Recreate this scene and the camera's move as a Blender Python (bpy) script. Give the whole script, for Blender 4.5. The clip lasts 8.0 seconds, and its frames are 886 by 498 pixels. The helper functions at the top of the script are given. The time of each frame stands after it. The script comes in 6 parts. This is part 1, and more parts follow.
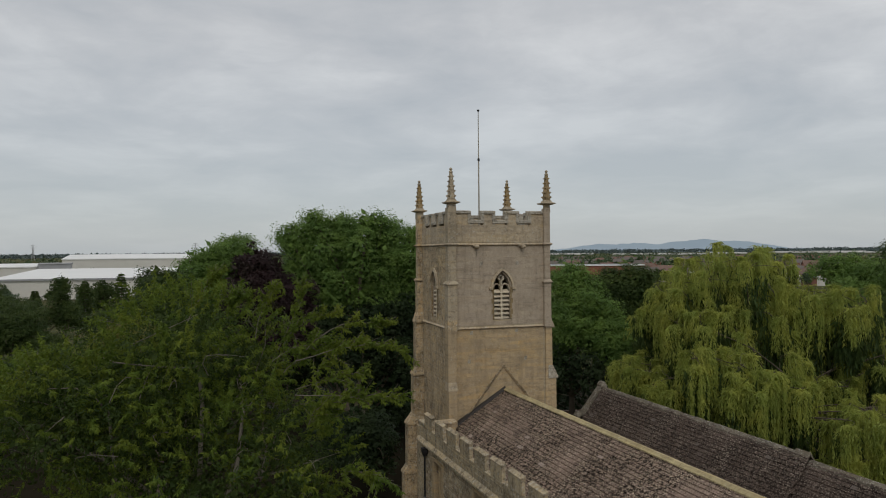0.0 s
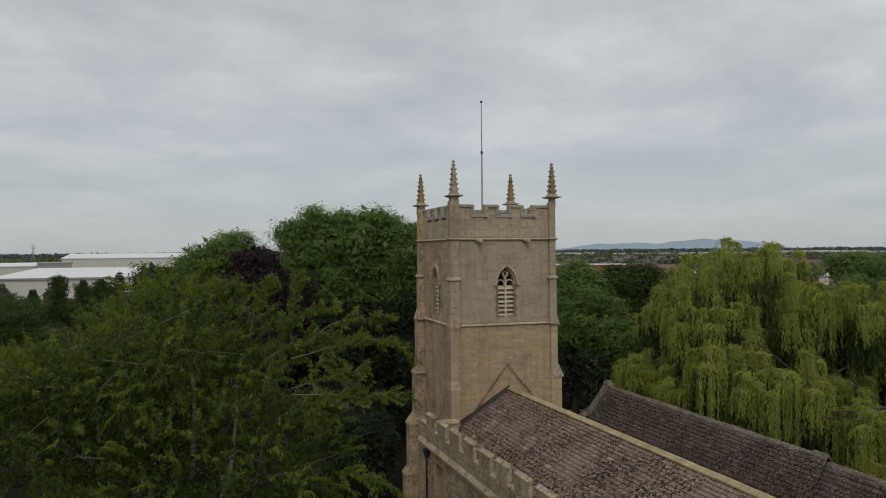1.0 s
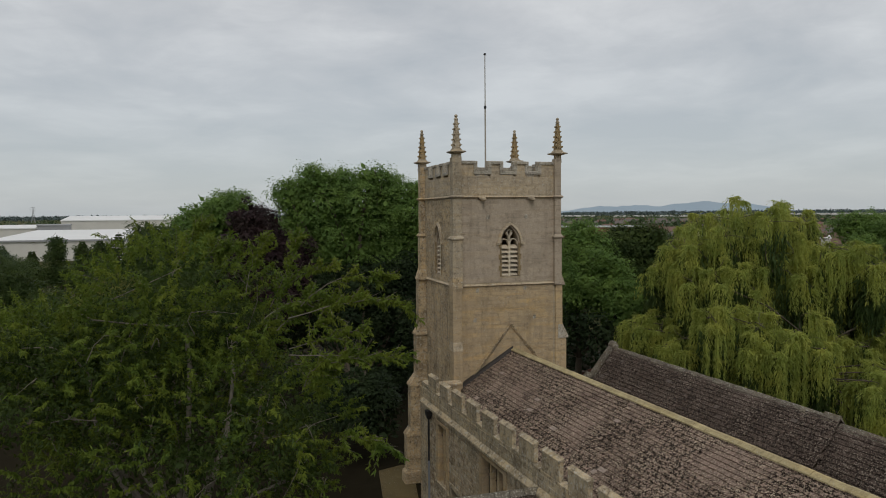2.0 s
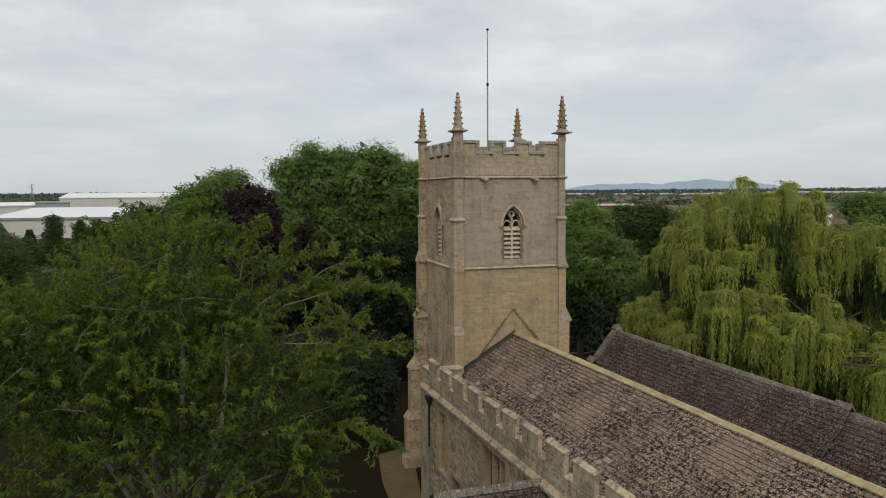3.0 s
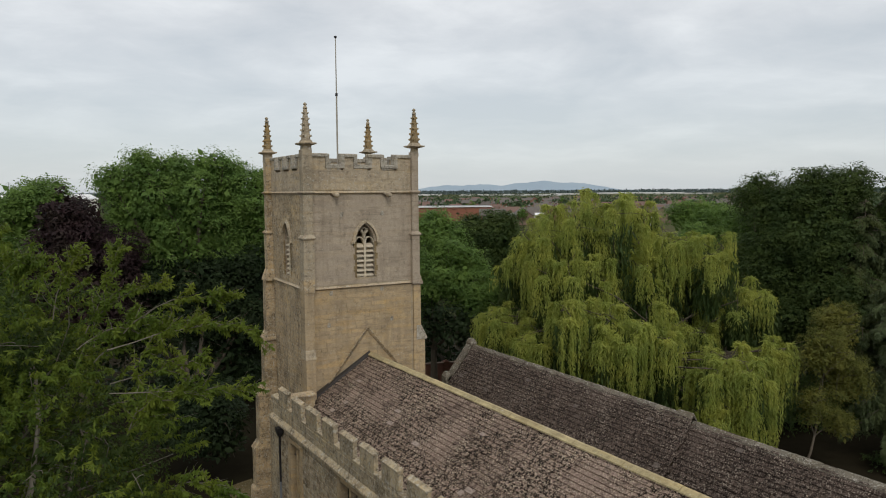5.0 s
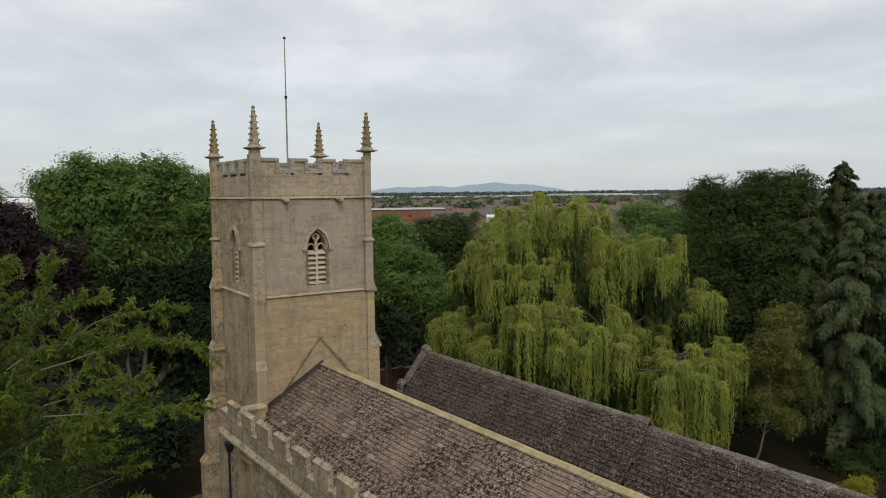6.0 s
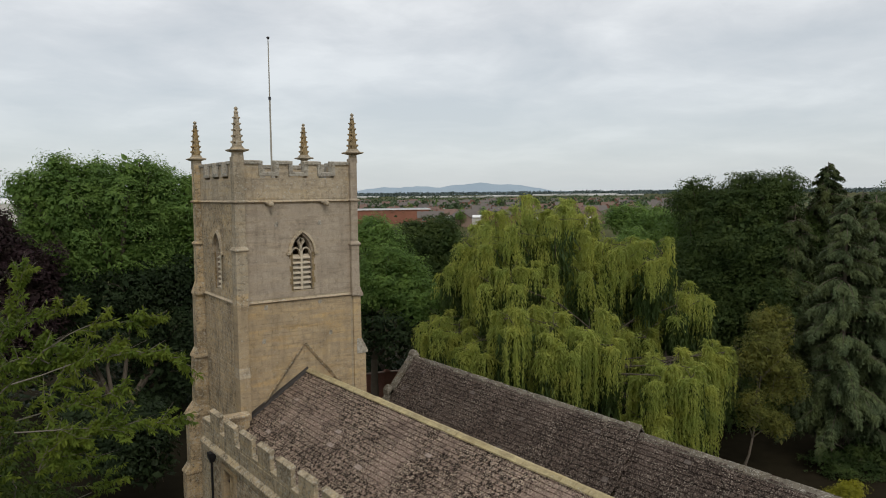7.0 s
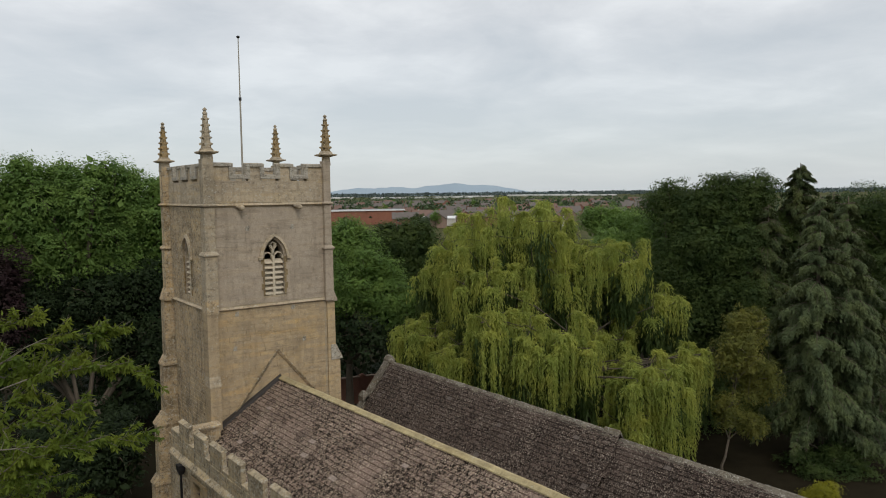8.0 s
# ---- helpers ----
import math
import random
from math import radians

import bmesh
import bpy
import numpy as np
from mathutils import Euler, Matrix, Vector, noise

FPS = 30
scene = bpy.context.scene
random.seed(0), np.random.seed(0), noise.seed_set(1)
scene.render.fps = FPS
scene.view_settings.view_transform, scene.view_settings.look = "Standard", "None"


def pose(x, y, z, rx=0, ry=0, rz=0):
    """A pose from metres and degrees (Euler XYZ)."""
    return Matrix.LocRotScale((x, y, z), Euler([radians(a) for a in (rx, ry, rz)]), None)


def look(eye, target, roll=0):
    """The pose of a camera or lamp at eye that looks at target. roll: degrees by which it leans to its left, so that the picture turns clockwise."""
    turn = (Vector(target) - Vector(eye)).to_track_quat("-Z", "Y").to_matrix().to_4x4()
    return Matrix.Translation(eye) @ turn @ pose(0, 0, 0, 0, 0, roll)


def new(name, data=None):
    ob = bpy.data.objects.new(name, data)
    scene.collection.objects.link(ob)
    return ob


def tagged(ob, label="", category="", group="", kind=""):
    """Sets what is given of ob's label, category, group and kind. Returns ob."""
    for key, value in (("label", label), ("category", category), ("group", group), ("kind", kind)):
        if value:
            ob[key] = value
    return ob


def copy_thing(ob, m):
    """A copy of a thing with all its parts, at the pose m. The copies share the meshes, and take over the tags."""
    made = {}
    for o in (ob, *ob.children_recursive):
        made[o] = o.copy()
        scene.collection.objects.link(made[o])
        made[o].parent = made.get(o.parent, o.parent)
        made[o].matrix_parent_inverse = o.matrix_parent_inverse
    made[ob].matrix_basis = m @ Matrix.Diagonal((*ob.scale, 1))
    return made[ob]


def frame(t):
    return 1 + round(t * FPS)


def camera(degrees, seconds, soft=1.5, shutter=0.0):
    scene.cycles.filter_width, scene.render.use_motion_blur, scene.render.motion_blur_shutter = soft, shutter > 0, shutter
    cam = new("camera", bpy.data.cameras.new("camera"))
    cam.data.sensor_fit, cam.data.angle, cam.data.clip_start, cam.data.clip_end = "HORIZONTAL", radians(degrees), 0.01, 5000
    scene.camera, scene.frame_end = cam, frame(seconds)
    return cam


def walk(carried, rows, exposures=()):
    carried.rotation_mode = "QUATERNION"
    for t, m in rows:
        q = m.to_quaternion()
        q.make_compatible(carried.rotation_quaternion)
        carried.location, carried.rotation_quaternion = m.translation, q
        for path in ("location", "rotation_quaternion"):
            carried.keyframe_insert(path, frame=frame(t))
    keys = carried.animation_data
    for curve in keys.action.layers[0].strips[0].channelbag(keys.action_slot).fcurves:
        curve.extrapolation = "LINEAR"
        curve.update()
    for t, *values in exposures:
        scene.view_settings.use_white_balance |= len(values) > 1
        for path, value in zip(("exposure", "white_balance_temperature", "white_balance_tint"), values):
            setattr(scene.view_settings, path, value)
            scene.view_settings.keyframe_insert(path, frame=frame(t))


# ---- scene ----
cam = camera(63.8, 8.0, soft=1.0)
PATH = [
    (0, (-12.636, -38.692, 17.244), (-12.038, -36.783, 17.25), -0.5),
    (0.5, (-12.514, -38.109, 17.165), (-11.917, -36.2, 17.172), -0.5),
    (1, (-12.38, -37.499, 16.983), (-11.783, -35.59, 16.988), -0.5),
    (1.5, (-12.259, -36.906, 16.859), (-11.662, -34.997, 16.862), -0.4),
    (2, (-12.14, -36.416, 16.737), (-11.546, -34.509, 16.637), -0.5),
    (3.5, (-11.798, -35.051, 17.111), (-11.205, -33.148, 16.946), -0.4),
    (4, (-11.697, -34.681, 17.348), (-11.068, -32.79, 17.184), -0.4),
    (4.5, (-11.617, -34.345, 17.549), (-10.815, -32.52, 17.385), -0.3),
    (5, (-11.514, -34.032, 17.665), (-10.534, -32.296, 17.502), -0.4),
    (5.2, (-11.499, -33.901, 17.691), (-10.461, -32.2, 17.529), -0.4),
    (6.5, (-11.133, -33.185, 17.914), (-10.027, -31.526, 17.755), -0.6),
    (7, (-11.027, -32.89, 17.974), (-9.899, -31.246, 17.815), -0.6),
    (7.5, (-10.884, -32.618, 18.021), (-9.751, -30.978, 17.863), -0.6),
    (8, (-10.71, -32.374, 18.081), (-9.525, -30.771, 17.923), -0.7),
]
walk(cam, [(t, look(eye, target, roll)) for t, eye, target, roll in PATH],
     exposures=[(0.0, -0.40), (1.5, -0.42), (2.0, -0.36), (3.5, 0.04), (5.0, 0.0), (8.0, 0.0)])

# ---- world and light: an overcast summer day ----
world = bpy.data.worlds.new("overcast_sky")
scene.world = world
world.use_nodes = True
wt = world.node_tree
wt.nodes.clear()


def wnode(kind, **inputs):
    n = wt.nodes.new(kind)
    for k, v in inputs.items():
        n.inputs[k].default_value = v
    return n


SUN_EL, SUN_AZ = 48.0, 198.0            # the veiled sun, behind the walk
coord = wnode("ShaderNodeTexCoord")
parts_xyz = wnode("ShaderNodeSeparateXYZ")
wt.links.new(coord.outputs["Generated"], parts_xyz.inputs[0])
height = wnode("ShaderNodeMath")
height.operation = "MAXIMUM"
height.inputs[1].default_value = 0.0
wt.links.new(parts_xyz.outputs["Z"], height.inputs[0])
lift = wnode("ShaderNodeMath")
lift.operation = "ADD"
lift.inputs[1].default_value = 0.16
wt.links.new(height.outputs[0], lift.inputs[0])
deck = []
for axis in ("X", "Y"):
    d = wnode("ShaderNodeMath")
    d.operation = "DIVIDE"
    wt.links.new(parts_xyz.outputs[axis], d.inputs[0])
    wt.links.new(lift.outputs[0], d.inputs[1])
    deck.append(d)
plane = wnode("ShaderNodeCombineXYZ")
wt.links.new(deck[0].outputs[0], plane.inputs["X"])
wt.links.new(deck[1].outputs[0], plane.inputs["Y"])
clouds = wnode("ShaderNodeTexNoise", Scale=1.15, Detail=7.0, Roughness=0.52, Distortion=0.35)
wt.links.new(plane.outputs[0], clouds.inputs["Vector"])
shade = wnode("ShaderNodeValToRGB")
cr = shade.color_ramp
cr.elements[0].position, cr.elements[0].color = 0.37, (0.52, 0.54, 0.555, 1)
cr.elements[1].position, cr.elements[1].color = 0.63, (0.82, 0.82, 0.81, 1)
cr.elements.new(0.5).color = (0.645, 0.65, 0.652, 1)
streaks = wnode("ShaderNodeTexNoise", Scale=3.6, Detail=6.0, Roughness=0.6, Distortion=0.6)
wt.links.new(plane.outputs[0], streaks.inputs["Vector"])
layers = wnode("ShaderNodeMixRGB", Fac=0.20)
wt.links.new(clouds.outputs["Fac"], layers.inputs["Color1"])
wt.links.new(streaks.outputs["Fac"], layers.inputs["Color2"])
wt.links.new(layers.outputs[0], shade.inputs[0])
# a dimmer, bluer belt of distant cloud towards the horizon
belt = wnode("ShaderNodeMapRange")
belt.inputs["From Min"].default_value, belt.inputs["From Max"].default_value = 0.0, 0.30
belt.inputs["To Min"].default_value, belt.inputs["To Max"].default_value = 0.9, 0.0
wt.links.new(height.outputs[0], belt.inputs["Value"])
low = wnode("ShaderNodeMixRGB", Color2=(0.50, 0.54, 0.57, 1))
wt.links.new(belt.outputs[0], low.inputs["Fac"])
wt.links.new(shade.outputs[0], low.inputs["Color1"])
sky = wnode("ShaderNodeTexSky")
sky.sky_type = "NISHITA"
sky.sun_disc = False
sky.sun_elevation, sky.sun_rotation = radians(SUN_EL), radians(SUN_AZ)
skymul = wnode("ShaderNodeBackground", Strength=0.02)
wt.links.new(sky.outputs[0], skymul.inputs["Color"])
deckmul = wnode("ShaderNodeBackground", Strength=1.0)
wt.links.new(low.outputs[0], deckmul.inputs["Color"])
both = wnode("ShaderNodeAddShader")
wt.links.new(skymul.outputs[0], both.inputs[0])
wt.links.new(deckmul.outputs[0], both.inputs[1])
wout = wnode("ShaderNodeOutputWorld")
wt.links.new(both.outputs[0], wout.inputs["Surface"])

sun = new("sun", bpy.data.lights.new("sun", "SUN"))
sun.data.energy, sun.data.angle, sun.data.color = 1.0, radians(25), (1.0, 0.95, 0.87)
az, el = radians(SUN_AZ), radians(SUN_EL)
sun.matrix_world = look((math.sin(az) * math.cos(el) * 60, math.cos(az) * math.cos(el) * 60, math.sin(el) * 60), (0, 0, 0))


# ---- materials ----
class Mat:
    """A short way to write node materials."""

    def __init__(self, name, rough=0.9, spec=0.2):
        self.m = bpy.data.materials.new(name)
        self.m.use_nodes = True
        self.t = self.m.node_tree
        self.p = self.t.nodes["Principled BSDF"]
        self.p.inputs["Roughness"].default_value = rough
        self.p.inputs["Specular IOR Level"].default_value = spec
        self.pos = self.t.nodes.new("ShaderNodeNewGeometry").outputs["Position"]

    def link(self, a, b):
        self.t.links.new(a, b)

    def noise(self, scale, detail=4.0, stretch=(1, 1, 1), rough=0.55, shift=0.0):
        mp = self.t.nodes.new("ShaderNodeMapping")
        mp.inputs["Scale"].default_value = stretch
        mp.inputs["Location"].default_value = (shift, shift * 0.7, shift * 1.3)
        self.link(self.pos, mp.inputs["Vector"])
        n = self.t.nodes.new("ShaderNodeTexNoise")
        n.inputs["Scale"].default_value, n.inputs["Detail"].default_value = scale, detail
        n.inputs["Roughness"].default_value = rough
        self.link(mp.outputs[0], n.inputs["Vector"])
        return n.outputs["Fac"]

    def span(self, value, a, b, lo=0.0, hi=1.0):
        n = self.t.nodes.new("ShaderNodeMapRange")
        for k, v in zip(("From Min", "From Max", "To Min", "To Max"), (a, b, lo, hi)):
            n.inputs[k].default_value = v
        self.link(value, n.inputs["Value"])
        return n.outputs[0]

    def mix(self, fac, a, b, blend="MIX"):
        n = self.t.nodes.new("ShaderNodeMixRGB")
        n.blend_type = blend
        for sock, v in zip(n.inputs, (fac, a, b)):
            if isinstance(v, (int, float)):
                sock.default_value = v
            elif isinstance(v, tuple):
                sock.default_value = (*v, 1)
            else:
                self.link(v, sock)
        return n.outputs[0]

    def math(self, op, a, b):
        n = self.t.nodes.new("ShaderNodeMath")
        n.operation = op
        for sock, v in zip(n.inputs, (a, b)):
            if isinstance(v, (int, float)):
                sock.default_value = v
            else:
                self.link(v, sock)
        return n.outputs[0]

    def each(self):
        """A random value for each object and for each loose piece of a mesh."""
        a = self.t.nodes.new("ShaderNodeObjectInfo").outputs["Random"]
        b = self.t.nodes.new("ShaderNodeNewGeometry").outputs["Random Per Island"]
        return self.math("FRACT", self.math("ADD", a, b), 0.0)

    def bump(self, value, strength=0.4, distance=0.02):
        n = self.t.nodes.new("ShaderNodeBump")
        n.inputs["Strength"].default_value, n.inputs["Distance"].default_value = strength, distance
        self.link(value, n.inputs["Height"])
        self.link(n.outputs[0], self.p.inputs["Normal"])

    def colour(self, c):
        self.link(c, self.p.inputs["Base Color"])
        return self.m


def stone(name, a, b, warm, pale=0.62, dark=0.36, pieces=0.5, soot=0.5, ochre=0.45, dirt=0.0):
    m = Mat(name, 0.93, 0.15)
    c = m.mix(m.span(m.noise(0.55, 5), 0.35, 0.68), a, b)
    c = m.mix(m.span(m.noise(1.3, 3, shift=7), 0.55, 0.75, 0, 0.7), c, warm)
    r = m.each()
    c = m.mix(pieces, c, m.mix(r, tuple(x * 0.62 for x in a), tuple(min(1, x * 1.32) for x in warm)))
    # bedding: long level bands, some ochre, some darkened
    c = m.mix(m.span(m.noise(1.0, 4, (0.35, 0.35, 3.4), shift=23), 0.52, 0.66, 0, ochre), c, tuple(x * k for x, k in zip(warm, (1.08, 0.98, 0.80))))
    c = m.mix(m.span(m.noise(1.5, 5, (0.5, 0.5, 4.5), rough=0.65, shift=29), 0.54, 0.64, 0, 0.25 + soot * 0.45), c, tuple(x * 0.45 for x in a))
    # rain streaks, soot, dark algae and two sizes of lichen
    c = m.mix(m.span(m.noise(1.6, 5, (2.2, 2.2, 0.22), shift=3), dark + 0.16, dark + 0.36, 0, soot), c, tuple(x * 0.40 for x in a))
    c = m.mix(m.span(m.noise(0.9, 6, shift=11), 0.50 - dirt, 0.68 - dirt, 0, soot * 0.8), c, (0.13, 0.105, 0.07))
    c = m.mix(m.span(m.noise(5.5, 6, rough=0.68, shift=17), 0.52 - dirt, 0.66 - dirt, 0, soot), c, (0.085, 0.068, 0.045))
    c = m.mix(m.span(m.noise(7.0, 6, rough=0.7), pale, pale + 0.045, 0, 0.7), c, (0.58, 0.555, 0.48))
    c = m.mix(m.span(m.noise(17.0, 4, rough=0.6, shift=5), pale, pale + 0.04, 0, 0.6), c, (0.55, 0.52, 0.43))
    c = m.mix(m.span(m.noise(26, 4, rough=0.65), 0.35, 0.72, 0, 0.5), c, tuple(x * 0.45 for x in b))
    m.bump(m.math("ADD", m.noise(22, 5), m.math("MULTIPLY", m.noise(5, 4), 1.6)), 0.55, 0.03)
    return m.colour(c)


STONE_UP = stone("belfry_ashlar", (0.45, 0.372, 0.285), (0.51, 0.425, 0.325), (0.52, 0.42, 0.30), pale=0.63, pieces=0.12, soot=0.34, ochre=0.2)
STONE_LOW = stone("tower_coursed_stone", (0.46, 0.356, 0.228), (0.545, 0.425, 0.276), (0.62, 0.435, 0.20), pale=0.62, pieces=0.20, soot=0.36, ochre=0.42)
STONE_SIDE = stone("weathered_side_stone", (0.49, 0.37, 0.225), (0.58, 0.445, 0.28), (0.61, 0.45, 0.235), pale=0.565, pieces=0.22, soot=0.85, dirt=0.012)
STONE_TOP = stone("parapet_stone", (0.49, 0.40, 0.285), (0.58, 0.475, 0.34), (0.58, 0.45, 0.265), pale=0.58, pieces=0.2, soot=0.5)
STONE_PIER = stone("grey_weathered_stone", (0.41, 0.34, 0.245), (0.50, 0.42, 0.305), (0.49, 0.385, 0.24), pale=0.59, pieces=0.15, soot=0.6)
STONE_GOLD = stone("pinnacle_stone", (0.29, 0.215, 0.115), (0.38, 0.28, 0.15), (0.46, 0.29, 0.09), pale=0.61, pieces=0.1, soot=0.85)
STONE_NAVE = stone("nave_parapet_stone", (0.46, 0.375, 0.25), (0.555, 0.455, 0.31), (0.58, 0.45, 0.255), pale=0.56, pieces=0.3, soot=0.85, dirt=0.015)
RUBBLE = stone("nave_rubble", (0.38, 0.265, 0.150), (0.50, 0.385, 0.235), (0.62, 0.515, 0.36), pale=0.555, pieces=0.75, soot=0.6, dirt=0.03)
RIDGE_STONE = stone("ridge_stone", (0.45, 0.37, 0.205), (0.53, 0.44, 0.25), (0.56, 0.46, 0.25), pale=0.62, pieces=0.3, soot=0.35)
PALE_STONE = stone("pale_louvre_stone", (0.62, 0.54, 0.41), (0.70, 0.62, 0.48), (0.66, 0.54, 0.37), pale=0.66, pieces=0.15, soot=0.08)
MORTAR = stone("recessed_mortar", (0.43, 0.355, 0.245), (0.48, 0.40, 0.28), (0.48, 0.385, 0.24), pieces=0.0, soot=0.25)
COPING = stone("lichened_coping", (0.42, 0.38, 0.31), (0.53, 0.48, 0.40), (0.48, 0.42, 0.31), pale=0.55, pieces=0.2, soot=0.6, dirt=0.03)


def slate_material(name, a, b, moss, lichen, fray, tan):
    m = Mat(name, 0.92, 0.12)
    r = m.each()
    c = m.mix(r, a, b)
    c = m.mix(m.span(m.noise(0.5, 4, shift=5), 0.42, 0.62, 0, 0.5), c, tuple(x * 1.35 for x in b))
    zone = m.span(m.noise(0.30, 4, shift=21), 0.38, 0.52, 0.15, 1.0)
    worn = m.span(m.noise(10.0, 5, rough=0.6, shift=31), 0.52, 0.57)
    c = m.mix(m.math("MULTIPLY", m.math("MULTIPLY", zone, worn), 0.75), c, tan)
    flake = m.span(m.noise(6.8, 7, rough=0.76, shift=2), 0.485, 0.515)
    c = m.mix(m.math("MULTIPLY", m.math("MULTIPLY", zone, flake), fray), c, moss)
    crust = m.span(m.noise(15, 6, rough=0.72, shift=9), 0.545, 0.575)
    c = m.mix(m.math("MULTIPLY", crust, m.span(m.noise(0.8, 4, shift=4), 0.4, 0.6, 0.4, 0.95)), c, lichen)
    c = m.mix(m.span(r, 0.988, 0.992, 0, 0.75), c, tuple(x * k for x, k in zip(b, (1.55, 1.75, 1.85))))
    m.bump(m.math("ADD", m.noise(35, 4), m.math("MULTIPLY", m.noise(8, 5), 2.0)), 0.9, 0.03)
    return m.colour(c)


SLATE = slate_material("stone_slates", (0.090, 0.062, 0.050), (0.262, 0.190, 0.152), (0.022, 0.015, 0.011), (0.58, 0.48, 0.36), 1.0, (0.36, 0.275, 0.195))
SLATE_OLD = slate_material("dark_mossy_slates", (0.058, 0.042, 0.035), (0.105, 0.078, 0.064), (0.022, 0.016, 0.013), (0.34, 0.29, 0.235), 0.85, (0.12, 0.09, 0.07))


def plain(name, c, rough=0.6, metal=0.0, vary=0.25, scale=3.0, spec=0.4):
    m = Mat(name, rough, spec)
    m.p.inputs["Metallic"].default_value = metal
    col = m.mix(m.span(m.noise(scale, 5), 0.3, 0.7, 0, vary), c, tuple(x * 0.55 for x in c))
    col = m.mix(m.span(m.noise(scale * 9, 3), 0.4, 0.7, 0, vary * 0.6), col, tuple(min(1, x * 1.3) for x in c))
    return m.colour(col)


LEAD = plain("dull_lead", (0.042, 0.036, 0.032), 0.7)
IRON = plain("black_iron", (0.018, 0.017, 0.018), 0.5)
GREYPIPE = plain("grey_pipe", (0.22, 0.23, 0.25), 0.5)
POLE_PAINT = plain("pole_paint", (0.36, 0.33, 0.27), 0.5)
GLASS = plain("leaded_dark_glass", (0.02, 0.024, 0.028), 0.15, spec=0.6)
DARK = plain("dark_inside", (0.012, 0.011, 0.010), 0.95, spec=0.05)
MOSS = plain("dark_moss", (0.05, 0.04, 0.026), 1.0, vary=0.6, scale=8, spec=0.05)
BRICK = plain("red_brick", (0.27, 0.135, 0.10), 0.9, vary=0.4, scale=0.6, spec=0.1)
BRICK_PALE = plain("brown_brick", (0.29, 0.205, 0.16), 0.9, vary=0.4, scale=0.6, spec=0.1)
BRICK_BRIGHT = plain("orange_brick", (0.30, 0.135, 0.09), 0.9, vary=0.4, scale=0.5, spec=0.1)
ROOF_TILE = plain("brown_roof_tiles", (0.165, 0.145, 0.132), 0.9, vary=0.4, scale=0.5, spec=0.1)
ROOF_RED = plain("red_roof_tiles", (0.20, 0.135, 0.11), 0.9, vary=0.4, scale=0.5, spec=0.1)
ROOF_GREY = plain("grey_flat_roof", (0.33, 0.335, 0.34), 0.8, vary=0.2, scale=0.3)
WHITE = plain("white_sheeting", (0.80, 0.80, 0.78), 0.5, vary=0.12, scale=0.15)
CREAM = plain("cream_cladding", (0.62, 0.60, 0.545), 0.6, vary=0.15, scale=0.2)
WHITE_FRAME = plain("white_frames", (0.72, 0.72, 0.70), 0.5, vary=0.1)
RAIL_METAL = plain("galvanised_rail", (0.40, 0.43, 0.42), 0.5, metal=0.2)
FLEECE = plain("glasshouse_sheeting", (0.60, 0.59, 0.56), 0.6, vary=0.2, scale=0.02)


def leaf_material(name, a, b, tips, through_light=0.35, gloss=0.55):
    m = Mat(name, gloss, 0.14)
    r = m.each()
    bough = m.span(m.noise(0.55, 4, shift=13), 0.36, 0.64, -0.22, 0.22)
    c = m.mix(m.math("ADD", m.span(r, 0, 1, 0.22, 0.72), bough), a, b)
    c = m.mix(m.span(m.noise(0.7, 3), 0.42, 0.66, 0, 0.8), c, tips)
    m.colour(c)
    tr = m.t.nodes.new("ShaderNodeBsdfTranslucent")
    m.link(m.mix(0.35, c, tuple(min(1, x * 1.6) for x in tips)), tr.inputs["Color"])
    ms = m.t.nodes.new("ShaderNodeMixShader")
    ms.inputs[0].default_value = through_light
    m.link(m.p.outputs[0], ms.inputs[1])
    m.link(tr.outputs[0], ms.inputs[2])
    m.link(ms.outputs[0], m.t.nodes["Material Output"].inputs["Surface"])
    return m.m


# crown and inner leaves of the cherry, coloured dark for the shade inside
LEAF_CHERRY_SHADE = leaf_material("cherry_shade_leaves", (0.021, 0.040, 0.010), (0.054, 0.086, 0.018), (0.066, 0.092, 0.018))
# near-black leaf colour that paints the deep shade under the canopy
LEAF_SHADE = leaf_material("canopy_shade_leaves", (0.012, 0.022, 0.009), (0.026, 0.044, 0.016), (0.030, 0.046, 0.016), 0.15)
# brighter copy for the cherry's outer shoots, painting the light on the sprays
LEAF_CHERRY_LIT = leaf_material("cherry_lit_leaves", (0.060, 0.103, 0.016), (0.142, 0.202, 0.031), (0.182, 0.216, 0.028))
LEAF_ASH = leaf_material("ash_leaves", (0.064, 0.122, 0.030), (0.165, 0.262, 0.068), (0.185, 0.275, 0.062))
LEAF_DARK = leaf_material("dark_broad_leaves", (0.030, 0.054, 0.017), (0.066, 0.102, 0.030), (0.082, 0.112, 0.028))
LEAF_PURPLE = leaf_material("copper_leaves", (0.022, 0.013, 0.016), (0.048, 0.024, 0.026), (0.036, 0.028, 0.020), 0.2)
LEAF_WILLOW = leaf_material("willow_leaves", (0.185, 0.240, 0.056), (0.365, 0.420, 0.100), (0.43, 0.435, 0.095), 0.42)
LEAF_SPRUCE = leaf_material("grey_green_needles", (0.048, 0.071, 0.032), (0.118, 0.148, 0.066), (0.114, 0.138, 0.050), 0.1, 0.6)
LEAF_YEW = leaf_material("dark_needles", (0.032, 0.050, 0.020), (0.072, 0.092, 0.032), (0.085, 0.098, 0.028), 0.15, 0.6)
LEAF_BROWN = leaf_material("bronze_green_leaves", (0.095, 0.108, 0.028), (0.185, 0.195, 0.048), (0.20, 0.19, 0.042))
